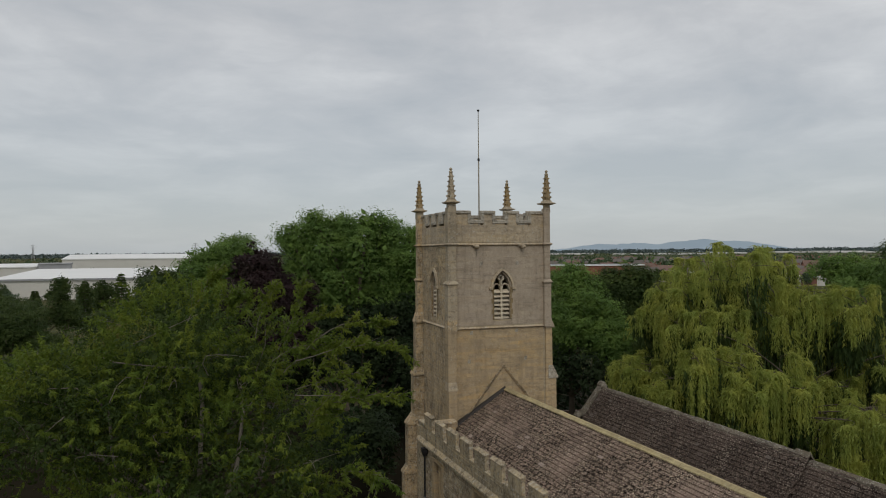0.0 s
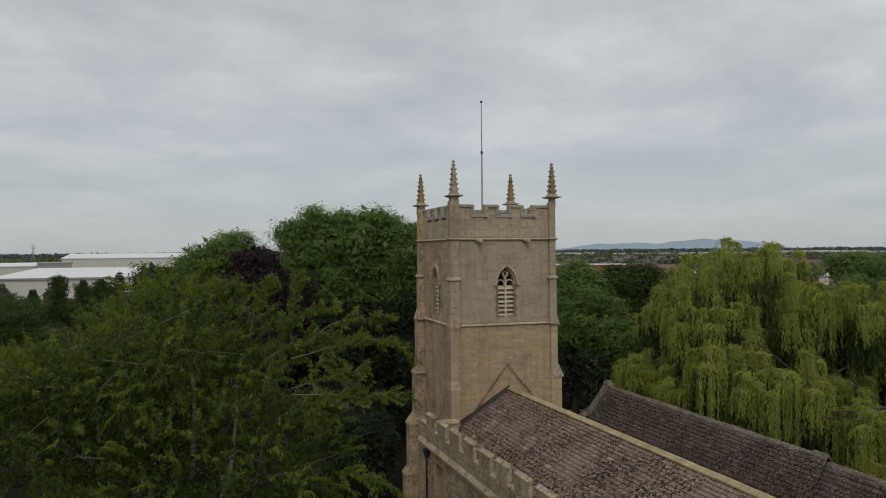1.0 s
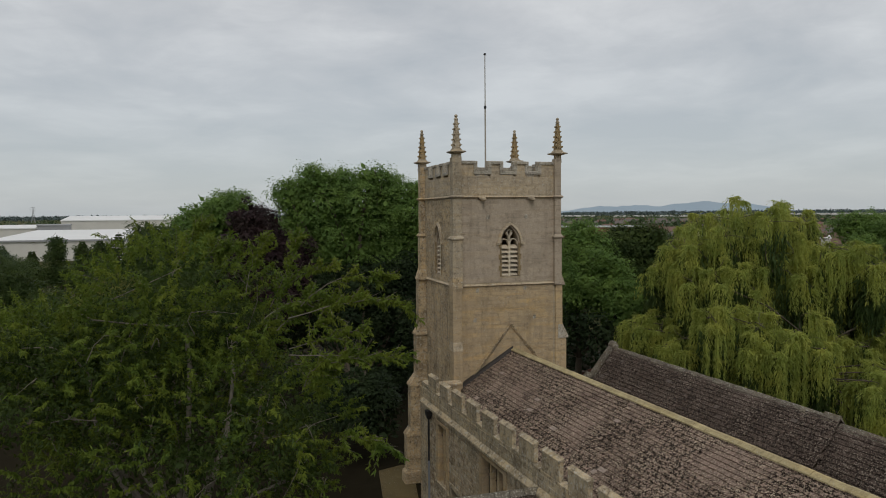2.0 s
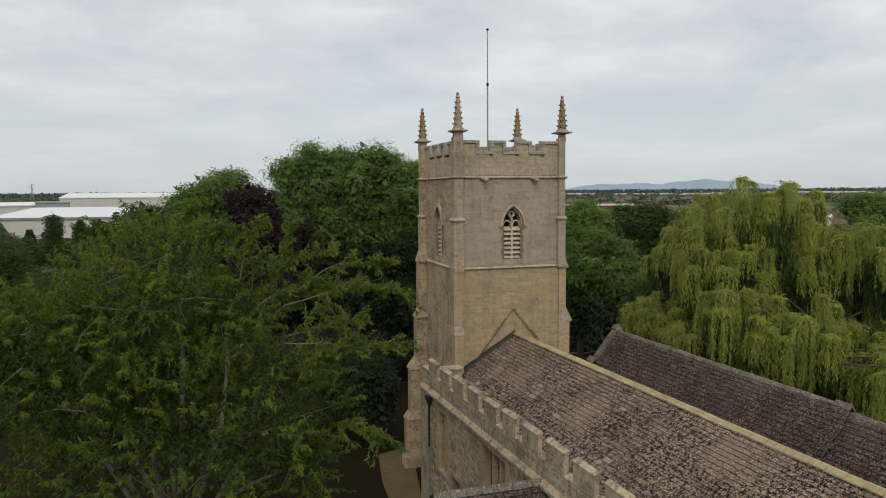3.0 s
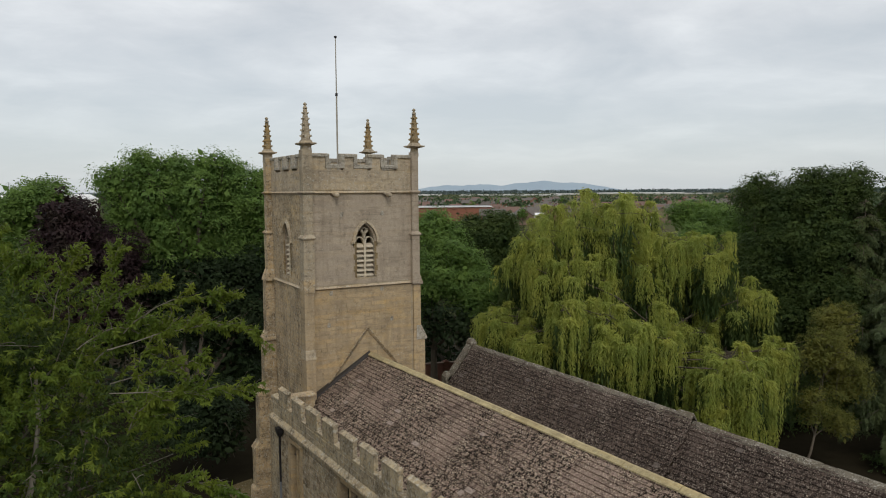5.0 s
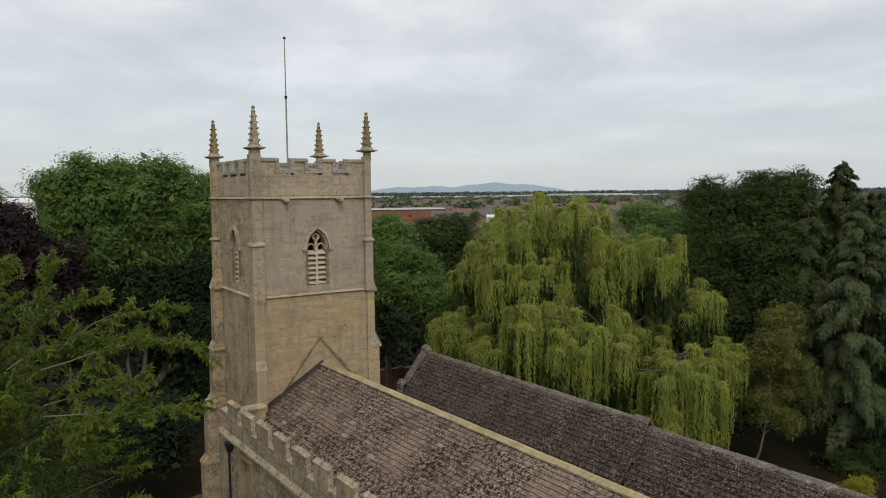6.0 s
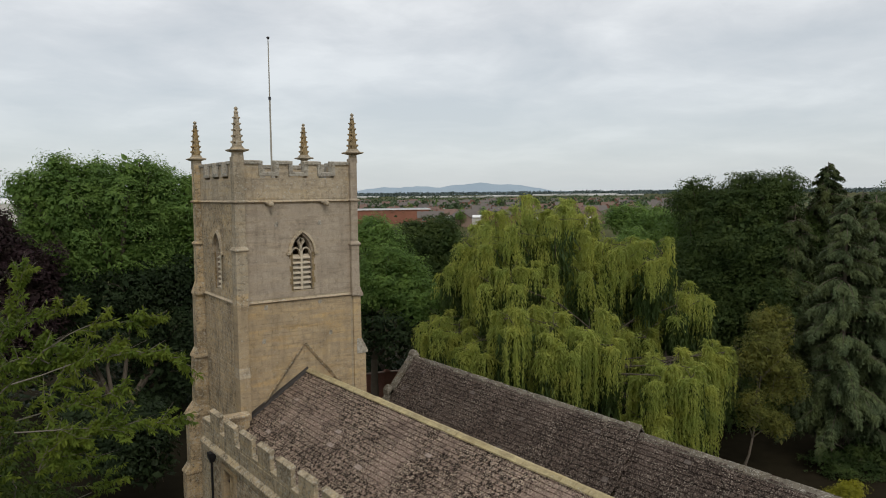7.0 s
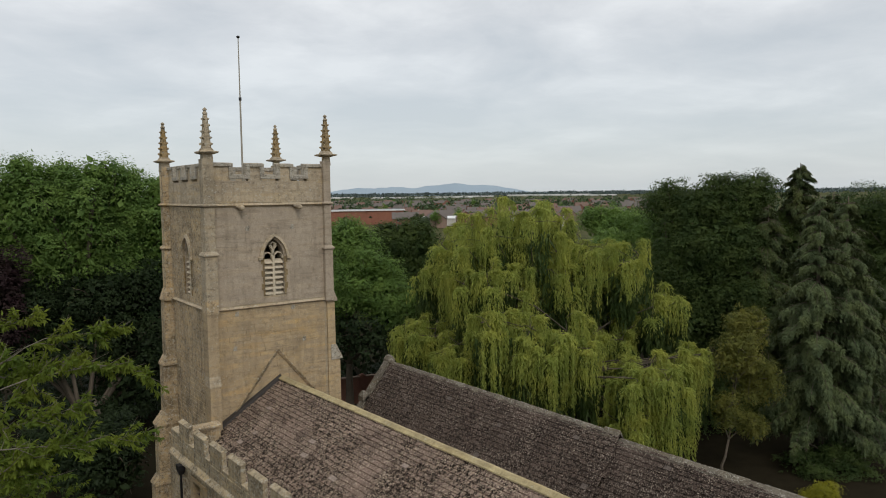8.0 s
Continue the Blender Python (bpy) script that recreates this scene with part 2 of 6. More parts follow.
LEAF_LIME = leaf_material("yellow_bush_leaves", (0.16, 0.17, 0.02), (0.30, 0.29, 0.03), (0.34, 0.32, 0.03))
LEAF_FAR = leaf_material("far_wood_leaves", (0.044, 0.072, 0.038), (0.080, 0.118, 0.056), (0.088, 0.120, 0.056), 0.15)
# distance haze goes into this leaf colour: paler and bluer than LEAF_FAR
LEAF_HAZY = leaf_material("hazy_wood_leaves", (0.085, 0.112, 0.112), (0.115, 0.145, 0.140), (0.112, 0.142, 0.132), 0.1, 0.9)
BARK = plain("grey_bark", (0.135, 0.112, 0.085), 0.95, vary=0.5, scale=4, spec=0.1)
BARK_PALE = plain("pale_bark", (0.20, 0.175, 0.14), 0.85, vary=0.4, scale=5, spec=0.2)


def ground_material():
    m = Mat("churchyard_and_fields", 1.0, 0.05)
    c = m.mix(m.span(m.noise(0.25, 5), 0.35, 0.65), (0.060, 0.066, 0.024), (0.135, 0.108, 0.055))
    c = m.mix(m.span(m.noise(0.012, 4), 0.4, 0.62), c, (0.075, 0.095, 0.036))
    c = m.mix(m.span(m.noise(0.004, 3, (1, 3, 1)), 0.52, 0.62), c, (0.125, 0.13, 0.06))
    c = m.mix(m.span(m.noise(7, 5), 0.3, 0.7, 0, 0.5), c, (0.04, 0.04, 0.018))
    m.bump(m.noise(9, 5), 0.7, 0.05)
    return m.colour(c)


GROUND = ground_material()
YARD_SHADE = plain("tree_shaded_ground", (0.024, 0.020, 0.012), 1.0, vary=0.6, scale=1.2, spec=0.02)
PATH_EARTH = stone("trodden_earth", (0.125, 0.098, 0.046), (0.175, 0.135, 0.064), (0.20, 0.155, 0.074), pieces=0.0, soot=0.2)
# the hills' base colour carries the blue of the distance haze
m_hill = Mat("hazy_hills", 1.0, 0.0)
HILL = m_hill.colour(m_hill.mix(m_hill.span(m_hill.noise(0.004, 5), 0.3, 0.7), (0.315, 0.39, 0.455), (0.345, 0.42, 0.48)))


# ---- mesh helpers ----
class Build:
    """Collects vertices and faces in world metres."""

    def __init__(self):
        self.v, self.f = [], []

    def loft(self, *rings, cap=True):
        n, base = len(rings[0]), len(self.v)
        for ring in rings:
            self.v.extend(tuple(p) for p in ring)
        for k in range(len(rings) - 1):
            for i in range(n):
                j = (i + 1) % n
                a = base + k * n
                self.f.append((a + i, a + j, a + n + j, a + n + i))
        if cap:
            self.f.append(tuple(base + i for i in reversed(range(n))))
            self.f.append(tuple(base + (len(rings) - 1) * n + i for i in range(n)))
        return self

    def rect(self, x0, x1, y0, y1, z):
        return [(x0, y0, z), (x1, y0, z), (x1, y1, z), (x0, y1, z)]

    def box(self, x0, x1, y0, y1, z0, z1):
        return self.loft(self.rect(x0, x1, y0, y1, z0), self.rect(x0, x1, y0, y1, z1))

    def stack(self, *levels):
        """Rectangles (x0, x1, y0, y1, z) joined from the bottom up."""
        return self.loft(*[self.rect(*q) for q in levels])

    def tube(self, path, radii, n=6, cap=True):
        rings = []
        for i, p in enumerate(path):
            p = Vector(p)
            d = Vector(path[min(i + 1, len(path) - 1)]) - Vector(path[max(i - 1, 0)])
            d = d.normalized() if d.length > 1e-6 else Vector((0, 0, 1))
            side = d.cross(Vector((0.31, 0.17, 0.93)) if abs(d.z) < 0.9 else Vector((1, 0, 0))).normalized()
            up = side.cross(d)
            rings.append([p + (side * math.cos(a) + up * math.sin(a)) * radii[i] for a in (2 * math.pi * k / n for k in range(n))])
        return self.loft(*rings, cap=cap)

    def sweep(self, path, profile, closed=False):
        """A flat profile (across, up) carried along a path of (point, across, up)."""
        rings = [[Vector(p) + Vector(a) * q[0] + Vector(u) * q[1] for q in profile] for p, a, u in path]
        return self.loft(*rings)

    def mesh(self, name, mat, smooth=False):
        me = bpy.data.meshes.new(name)
        me.from_pydata(self.v, [], self.f)
        me.materials.append(mat)
        if smooth:
            me.polygons.foreach_set("use_smooth", [True] * len(me.polygons))
        me.update()
        return me


def part(name, build, material, parent, label="", kind="", bevel=0.0, smooth=False):
    """Links a build as one mesh object under a thing or a part."""
    ob = new(name, build.mesh(name, material, smooth))
    ob.parent = parent
    if bevel:
        mod = ob.modifiers.new("worn_edges", "BEVEL")
        mod.width, mod.segments, mod.limit_method = bevel, 2, "ANGLE"
    return tagged(ob, label, kind=kind)


def thing(name, label, category, group="", kind="", at=(0, 0, 0)):
    ob = new(name)
    ob.empty_display_size = 0.5
    ob.location = at
    return tagged(ob, label, category, group, kind)


def array_mesh(name, verts, faces, mat):
    """A mesh from numpy arrays: verts n x 3, faces m x k."""
    me = bpy.data.meshes.new(name)
    k = faces.shape[1]
    me.vertices.add(len(verts))
    me.vertices.foreach_set("co", np.ascontiguousarray(verts, dtype=np.float32).ravel())
    me.loops.add(faces.size)
    me.loops.foreach_set("vertex_index", np.ascontiguousarray(faces, dtype=np.int32).ravel())
    me.polygons.add(len(faces))
    me.polygons.foreach_set("loop_start", np.arange(0, faces.size, k, dtype=np.int32))
    me.update(calc_edges=True)
    me.materials.append(mat)
    return me


def unit(a):
    return a / np.maximum(np.linalg.norm(a, axis=-1, keepdims=True), 1e-9)


def leaf_arrays(at, along, length, width, rng, normal=None):
    """Folded leaves of two triangles that start at points and run along directions."""
    n = len(at)
    along = unit(along)
    if normal is None:
        normal = unit(rng.normal(size=(n, 3)) + (0, 0, 1.2))
    side = unit(np.cross(along, normal))
    up = np.cross(side, along)
    size = (length * rng.uniform(0.65, 1.25, n))[:, None]
    w = (width * rng.uniform(0.7, 1.2, n))[:, None]
    mid = at + along * size * 0.45
    v = np.stack([at, mid + side * w * 0.5 - up * w * 0.18, at + along * size - up * size * 0.12, mid - side * w * 0.5 - up * w * 0.18], 1)
    base = (np.arange(n) * 4)[:, None]
    f = np.concatenate([base + (0, 1, 2), base + (0, 2, 3)], 1).reshape(-1, 3)
    return v.reshape(-1, 3), f


def leaf_part(name, at, along, length, width, mat, parent, rng, label="", normal=None):
    v, f = leaf_arrays(at, along, length, width, rng, normal)
    ob = new(name, array_mesh(name, v, f, mat))
    ob.parent = parent
    return tagged(ob, label)


def blade_part(name, at, along, length, width, mat, parent, rng, label="", normal=None):
    """Small leaves of one triangle each, for crowns too far off to show a leaf's fold."""
    n = len(at)
    along = unit(along)
    if normal is None:
        normal = unit(rng.normal(size=(n, 3)) + (0, 0, 1.0))
    side = unit(np.cross(along, normal))
    size = (length * rng.uniform(0.65, 1.3, n))[:, None]
    w = (width * rng.uniform(0.7, 1.25, n))[:, None]
    skew = rng.uniform(.1, .5, n)[:, None] * size
    v = np.stack([at - side * w * .5 + along * skew, at + side * w * .5, at + along * size], 1)
    ob = new(name, array_mesh(name, v.reshape(-1, 3), np.arange(n * 3).reshape(-1, 3), mat))
    ob.parent = parent
    return tagged(ob, label)


# ---- ground, far country ----
def ground_sheet():
    b = Build()
    rings = [0, 30, 60, 120, 300, 700, 1500, 3000, 4850]
    n = 48
    for k, r in enumerate(rings[1:]):
        for i in range(n):
            a = 2 * math.pi * i / n
            b.v.append((r * math.sin(a), r * math.cos(a), 0.0))
    b.v.append((0, 0, 0))
    c = len(b.v) - 1
    for i in range(n):
        j = (i + 1) % n
        b.f.append((c, j, i))
        for k in range(len(rings) - 2):
            b.f.append((k * n + i, k * n + j, (k + 1) * n + j, (k + 1) * n + i))
    ob = new("ground", b.mesh("ground", GROUND))
    return tagged(ob, "dry summer grass and fields reaching the horizon", "ground", kind="structure")


ground_sheet()
# dark sheet over the ground: the shade of the trees is in its colour
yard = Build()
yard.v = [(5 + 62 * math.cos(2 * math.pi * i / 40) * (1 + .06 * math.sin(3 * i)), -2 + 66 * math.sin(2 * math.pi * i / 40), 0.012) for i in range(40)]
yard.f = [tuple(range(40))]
tagged(new("churchyard", yard.mesh("churchyard", YARD_SHADE)), "churchyard ground with the trees' shade put into its dark colour", "ground", kind="structure")


def hills():
    b = Build()
    n = 220
    for row, (dist, scale) in enumerate(((4250, 0.0), (4450, 1.0), (4700, 0.0))):
        for i in range(n + 1):
            az = 12 + 70 * i / n                      # degrees clockwise from the way ahead
            h = 38 * math.exp(-((az - 37.9) / 2.4) ** 2) + 36 * math.exp(-((az - 40.8) / 1.5) ** 2) + 28 * math.exp(-((az - 29.6) / 2.8) ** 2)
            h += 62 * math.exp(-((az - 35) / 6.2) ** 2) + 16
            h += 16 * noise.fractal(Vector((az * 0.6, 2.0, 0)), 0.9, 2.1, 5) * min(1, h / 45)
            a = radians(az)
            b.v.append((-12 + dist * math.sin(a), -38 + dist * math.cos(a), max(0, h * scale * 0.66)))
    for row in range(2):
        for i in range(n):
            q = row * (n + 1) + i
            b.f.append((q, q + 1, q + n + 2, q + n + 1))
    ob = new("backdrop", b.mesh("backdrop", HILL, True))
    return tagged(ob, "hazy blue hills on the far horizon", "hills", kind="structure")


hills()


def far_woods():
    """Hedgerow trees and woods out to the horizon, too many and too far to count."""
    rng = np.random.default_rng(5)
    for name, lo, hi, count, size, mat, label in (
            ("far_wood", 560, 1900, 900, 3.2, LEAF_FAR, "dark green hedgerow trees between distant houses"),
            ("hedgerow_wood", 430, 1100, 640, 2.6, LEAF_FAR, "dark tree belts beyond the works sheds"),
            ("hazy_wood", 3000, 4200, 2600, 9.0, LEAF_HAZY, "tree belts near the horizon, haze mixed into their blue-green leaves")):
        az = np.radians(rng.uniform(-22, 62 if name == "hedgerow_wood" else 76, count))
        ring = rng.integers(0, 5, count)
        d = lo + (hi - lo) * ((ring + 0.5) / 5 + rng.normal(0, 0.035, count))
        wob = 0.04 * (hi - lo) * np.sin(az * 9 + ring * 2)
        c = np.stack([-12 + (d + wob) * np.sin(az), -38 + (d + wob) * np.cos(az), np.zeros(count)], 1)
        h = rng.uniform(4, 9, count) * (1.3 if name == "far_wood" else 1 if lo < 1000 else 2.0)
        per = 22 if lo < 1000 else 13
        dirs = unit(rng.normal(size=(count, per, 3)))
        dirs[..., 2] = np.abs(dirs[..., 2]) * 1.1 - 0.25
        girth = 1.5 if lo > 1000 else .75
        rad = np.stack([h * girth, h * girth, h * 0.5], 1)
        pts = c[:, None, :] + np.stack([np.zeros(count), np.zeros(count), h * 0.5], 1)[:, None, :] + dirs * rad[:, None, :] * rng.uniform(0.6, 1.05, (count, per, 1))
        pts[..., 2] = np.maximum(pts[..., 2], 0.2)
        al = dirs + rng.normal(0, 0.6, dirs.shape)
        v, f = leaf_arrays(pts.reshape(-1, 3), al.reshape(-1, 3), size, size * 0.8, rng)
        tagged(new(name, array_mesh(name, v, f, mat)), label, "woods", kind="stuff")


far_woods()


def flat_box_building(name, label, at, yaw, w, d, h, wall_mat, roof_mat, rise=0.6, windows=0, band=None, win_h=1.6):
    """A shed or block: walls, overhanging roof with a low ridge, windows along its front."""
    ob = thing(name, label, "building", at=at)
    part("wall", Build().box(-w / 2, w / 2, -d / 2, d / 2, 0, h), wall_mat, ob)
    r = Build()
    r.loft([(-w / 2 - .4, -d / 2 - .4, h), (-w / 2 - .4, 0, h + rise), (-w / 2 - .4, d / 2 + .4, h), (-w / 2 - .4, d / 2 + .4, h - .5), (-w / 2 - .4, -d / 2 - .4, h - .5)],
           [(w / 2 + .4, -d / 2 - .4, h), (w / 2 + .4, 0, h + rise), (w / 2 + .4, d / 2 + .4, h), (w / 2 + .4, d / 2 + .4, h - .5), (w / 2 + .4, -d / 2 - .4, h - .5)])
    part("roof", r, roof_mat, ob)
    if band:
        part("fascia", Build().box(-w / 2 - .6, w / 2 + .6, -d / 2 - .7, -d / 2 - .42, h - .62, h + 0.05), band, ob)
    for i in range(windows):
        x = -w / 2 + (i + 0.5) * w / windows
        win = part("window", Build().box(x - w / windows * 0.3, x + w / windows * 0.3, -d / 2 - .12, -d / 2 + .1, h * 0.55 - win_h / 2, h * 0.55 + win_h / 2), WHITE_FRAME, ob)
        part("pane", Build().box(x - w / windows * 0.24, x + w / windows * 0.24, -d / 2 - .16, -d / 2 - .11, h * 0.55 - win_h / 2 + .2, h * 0.55 + win_h / 2 - .2), GLASS, win)
    ob.rotation_euler = (0, 0, radians(yaw))
    return ob


flat_box_building("warehouse", "long cream warehouse with a white low-pitched roof", (-44, 478, 0), 3, 122, 78, 14.5, CREAM, WHITE, 2.6)
flat_box_building("warehouse", "white-roofed warehouse with grey eaves behind conifers", (-53.5, 318, 0), -5, 74, 112, 8.0, CREAM, WHITE, 2.8, band=ROOF_GREY)
flat_box_building("office_block", "low grey office block with a row of white windows", (-96, 384, 0), 8, 15, 14, 12.6, ROOF_GREY, ROOF_GREY, 0.3, windows=6, win_h=2.4)
flat_box_building("store", "small white-roofed store beside the offices", (-115, 392, 0), 8, 17, 18, 11.0, CREAM, WHITE, 1.6)
flat_box_building("brick_block", "flat-roofed red brick block with a pale roof edge", (183.82, 345.13, 0), -24, 88, 22, 8.6, BRICK_BRIGHT, ROOF_GREY, 0.25, band=WHITE)
flat_box_building("white_hall", "low white-roofed hall among the houses", (240.97, 227.68, 0), -40, 26, 10, 4.4, CREAM, WHITE, 1.0)
flat_box_building("white_hall", "long low white-roofed hall among the houses", (224.8, 285.14, 0), -30, 34, 12, 4.2, CREAM, WHITE, 1.0)
for k, (px, d, w) in enumerate((((1333.69, 1897.38), 34.81, 330), ((1161.91, 2213.17), 27.55, 160), ((1691.23, 2047.36), 39.24, 120), ((2054.29, 2038.42), 44.86, 330), ((1972.32, 1749.72), 47.98, 200))):
    flat_box_building("glasshouse", "long white glasshouse rows in the fields", (*px, 0), -d, w, 60, 3.6 + 1.6 * (k % 2), FLEECE, FLEECE, 1.2)


def house(name, label, w, d, h, rise, wall_mat, roof_mat, gable=False):
    ob = thing(name, label, "house", "estate houses")
    part("wall", Build().box(-w / 2, w / 2, -d / 2, d / 2, 0, h), wall_mat, ob)
    for x in (-w / 2, w / 2 - .25):
        g = Build().loft([(x, -d / 2, h), (x, d / 2, h), (x, 0, h + rise)], [(x + .25, -d / 2, h), (x + .25, d / 2, h), (x + .25, 0, h + rise)])
        part("gable", g, wall_mat, ob)
    o = 0.35
    k = rise / (d / 2)
    prof = [(-d / 2 - o, h - o * k), (0, h + rise), (d / 2 + o, h - o * k), (d / 2 + o, h - o * k + .2), (0, h + rise + .22), (-d / 2 - o, h - o * k + .2)]
    roof = part("roof", Build().loft([(-w / 2 - o, y, z) for y, z in prof], [(w / 2 + o, y, z) for y, z in prof]), roof_mat, ob)
    part("chimney", Build().stack((w * .3, w * .3 + .7, -.35, .35, h + rise - .6), (w * .3, w * .3 + .7, -.35, .35, h + rise + .9)), wall_mat, roof)
    if gable:
        prof = [(-2.2, h - .3), (0, h + 2.0), (2.2, h - .3), (2.2, h - .1), (0, h + 2.25), (-2.2, h - .1)]
        part("gable_roof", Build().loft([(x - w * .2, -d / 2 - 1.6, z) for x, z in prof], [(x - w * .2, 0, z) for x, z in prof]), roof_mat, ob)
        part("bay", Build().loft([(-w * .2 - 1.8, -d / 2 - 1.3, 0), (-w * .2 + 1.8, -d / 2 - 1.3, 0), (-w * .2 + 1.8, -d / 2 - 1.3, h), (-w * .2, -d / 2 - 1.3, h + 1.8), (-w * .2 - 1.8, -d / 2 - 1.3, h)],
                                 [(-w * .2 - 1.8, 0, 0), (-w * .2 + 1.8, 0, 0), (-w * .2 + 1.8, 0, h), (-w * .2, 0, h + 1.8), (-w * .2 - 1.8, 0, h)]), wall_mat, ob)
    for side in (-1, 1):
        for x in (-w * .28, w * .28):
            for z in (1.5, 4.0):
                y = side * d / 2 - (1.3 if gable and side < 0 and x < 0 else 0)
                win = part("window", Build().box(x - .7, x + .7, y - .08, y + .08, z - .6, z + .6), WHITE_FRAME, ob)
                part("pane", Build().box(x - .58, x + .58, y - .11, y + .11, z - .48, z + .48), GLASS, win)
        part("door", Build().box(-.5, .5, side * d / 2 - .06, side * d / 2 + .06, 0, 2.05), WHITE_FRAME, ob)
    return ob


def estate():
    rng = random.Random(11)
    kinds = [house("house", "brown-tiled brick house on the estate", 13.5, 8.5, 5.0, 3.0, BRICK, ROOF_TILE),
             house("house", "red-tiled brick house with a front gable", 11.0, 8.0, 5.0, 3.2, BRICK, ROOF_RED, True),
             house("house", "pale brick house with a brown tiled roof", 16.0, 8.5, 5.0, 3.0, BRICK_PALE, ROOF_TILE, True)]
    spots = []
    for k in range(12):
        a, d = radians(33.2 + k * 1.15 + rng.uniform(-.25, .25)), 375 + 38 * (k % 2) + rng.uniform(-8, 8)
        spots.append((-12 + d * math.sin(a), -38 + d * math.cos(a)))
    while len(spots) < 120:
        d = 380 + 700 * rng.random() ** 0.9
        az = radians(rng.uniform(25.5, 57.5))
        x, y = -12 + d * math.sin(az), -38 + d * math.cos(az)
        near_block = abs(math.degrees(az) - 30) < 7.5 and d < 475
        if near_block or any(math.hypot(x - a, y - c) < 21 for a, c in spots):
            continue
        spots.append((x, y))
    for i, (x, y) in enumerate(spots):
        m = pose(x, y, 0, 0, 0, rng.choice((-30, -32, 58, 62, 148, 20)) + rng.uniform(-4, 4))
        if i < 3:
            kinds[i].matrix_basis = m
        else:
            copy_thing(kinds[i % 3], m)


estate()


def site_rail():
    ob = thing("ramp_railing", "galvanised ramp railing beside the works yard", "railing", at=(-36.9, 147.0, 0))
    for level, (y, z0) in enumerate(((0, 0.6), (-5, 0.0))):
        part("ramp", Build().loft([(-7, y - 1, 0), (7, y - 1, 0), (7, y + 1, 0), (-7, y + 1, 0)], [(-7, y - 1, z0 + .2), (7, y - 1, z0 + 1.1), (7, y + 1, z0 + 1.1), (-7, y + 1, z0 + .2)]), ROOF_GREY, ob)
        for i in range(9):
            x = -6.8 + i * 1.7
            part("post", Build().tube([(x, y - .9, z0 + .2 + i * .11), (x, y - .9, z0 + 1.7 + i * .11)], [.06, .06], 5), RAIL_METAL, ob)
        for h in (.5, 1.0, 1.5):
            part("rail", Build().tube([(-6.8, y - .9, z0 + .2 + h), (6.8, y - .9, z0 + 1.1 + h)], [.06, .06], 5), RAIL_METAL, ob)
    ob.rotation_euler = (0, 0, radians(-10))
    pole = thing("yard_lamp", "slim lamp post by the works ramp", "lamp post", at=(-43.68, 151.28, 0))
    part("post", Build().tube([(0, 0, 0), (0, 0, 6.2)], [.12, .07], 6), RAIL_METAL, pole)
    part("lamp_head", Build().box(-.35, .35, -.12, .12, 6.2, 6.4), RAIL_METAL, pole)


site_rail()


def pylon(at, h):
    ob = thing("pylon", "far steel lattice pylon on the horizon", "pylon", "far pylons", at=at)
    b = Build()
    for sx in (-1, 1):
        for sy in (-1, 1):
            b.tube([(sx * h * .09, sy * h * .09, 0), (sx * h * .02, sy * h * .02, h * .7), (0, 0, h)], [.5, .4, .3], 4)
    for z in range(1, 8):
        w = h * .09 * (1 - z * .11)
        b.tube([(-w, 0, h * z * .1), (w, 0, h * (z + 1) * .1)], [.3, .3], 4)
    part("mast", b, ROOF_GREY, ob)
    for z, w in ((.72, .16), (.84, .2), (.94, .12)):
        part("cross_arm", Build().tube([(-h * w, 0, h * z), (0, 0, h * z + .6), (h * w, 0, h * z)], [.3, .5, .3], 4), ROOF_GREY, ob)


pylon((-514.24, 2214.27, 0), 46)
pylon((-75.39, 1972.01, 0), 46)


# ---- masonry ----
def frame_of(origin, u, n):
    """A wall's own frame: u along it, v up, n out of its face."""
    u, n = Vector(u).normalized(), Vector(n).normalized()
    m = Matrix.Identity(4)
    m.col[0].xyz, m.col[1].xyz, m.col[2].xyz, m.col[3].xyz = u, (0, 0, 1), n, origin
    return m


def fbox(b, m, u0, u1, v0, v1, n0, n1, slope=0.0):
    """A box in a wall's frame; slope lowers its outer top edge."""
    lo = [m @ Vector(p) for p in ((u0, v0, n0), (u1, v0, n0), (u1, v0, n1), (u0, v0, n1))]
    hi = [m @ Vector(p) for p in ((u0, v1, n0), (u1, v1, n0), (u1, v1 - slope, n1), (u0, v1 - slope, n1))]
    b.loft(lo, hi)
    return b


BLOCKS = {}


def block_mesh(name, l, h, mat, proud, edge=0.006):
    key = (name, round(l, 2), round(h, 3), mat.name, proud)
    if key not in BLOCKS:
        b = Build()
        j = 0.002
        b.v = [(j, j, 0), (l - j, j, 0), (l - j, h - j, 0), (j, h - j, 0),
               (j + edge, j + edge, proud), (l - j - edge, j + edge, proud), (l - j - edge, h - j - edge, proud), (j + edge, h - j - edge, proud)]
        b.f = [(4, 5, 6, 7), (0, 1, 5, 4), (1, 2, 6, 5), (2, 3, 7, 6), (3, 0, 4, 7)]
        BLOCKS[key] = b.mesh(name, mat)
    return BLOCKS[key]


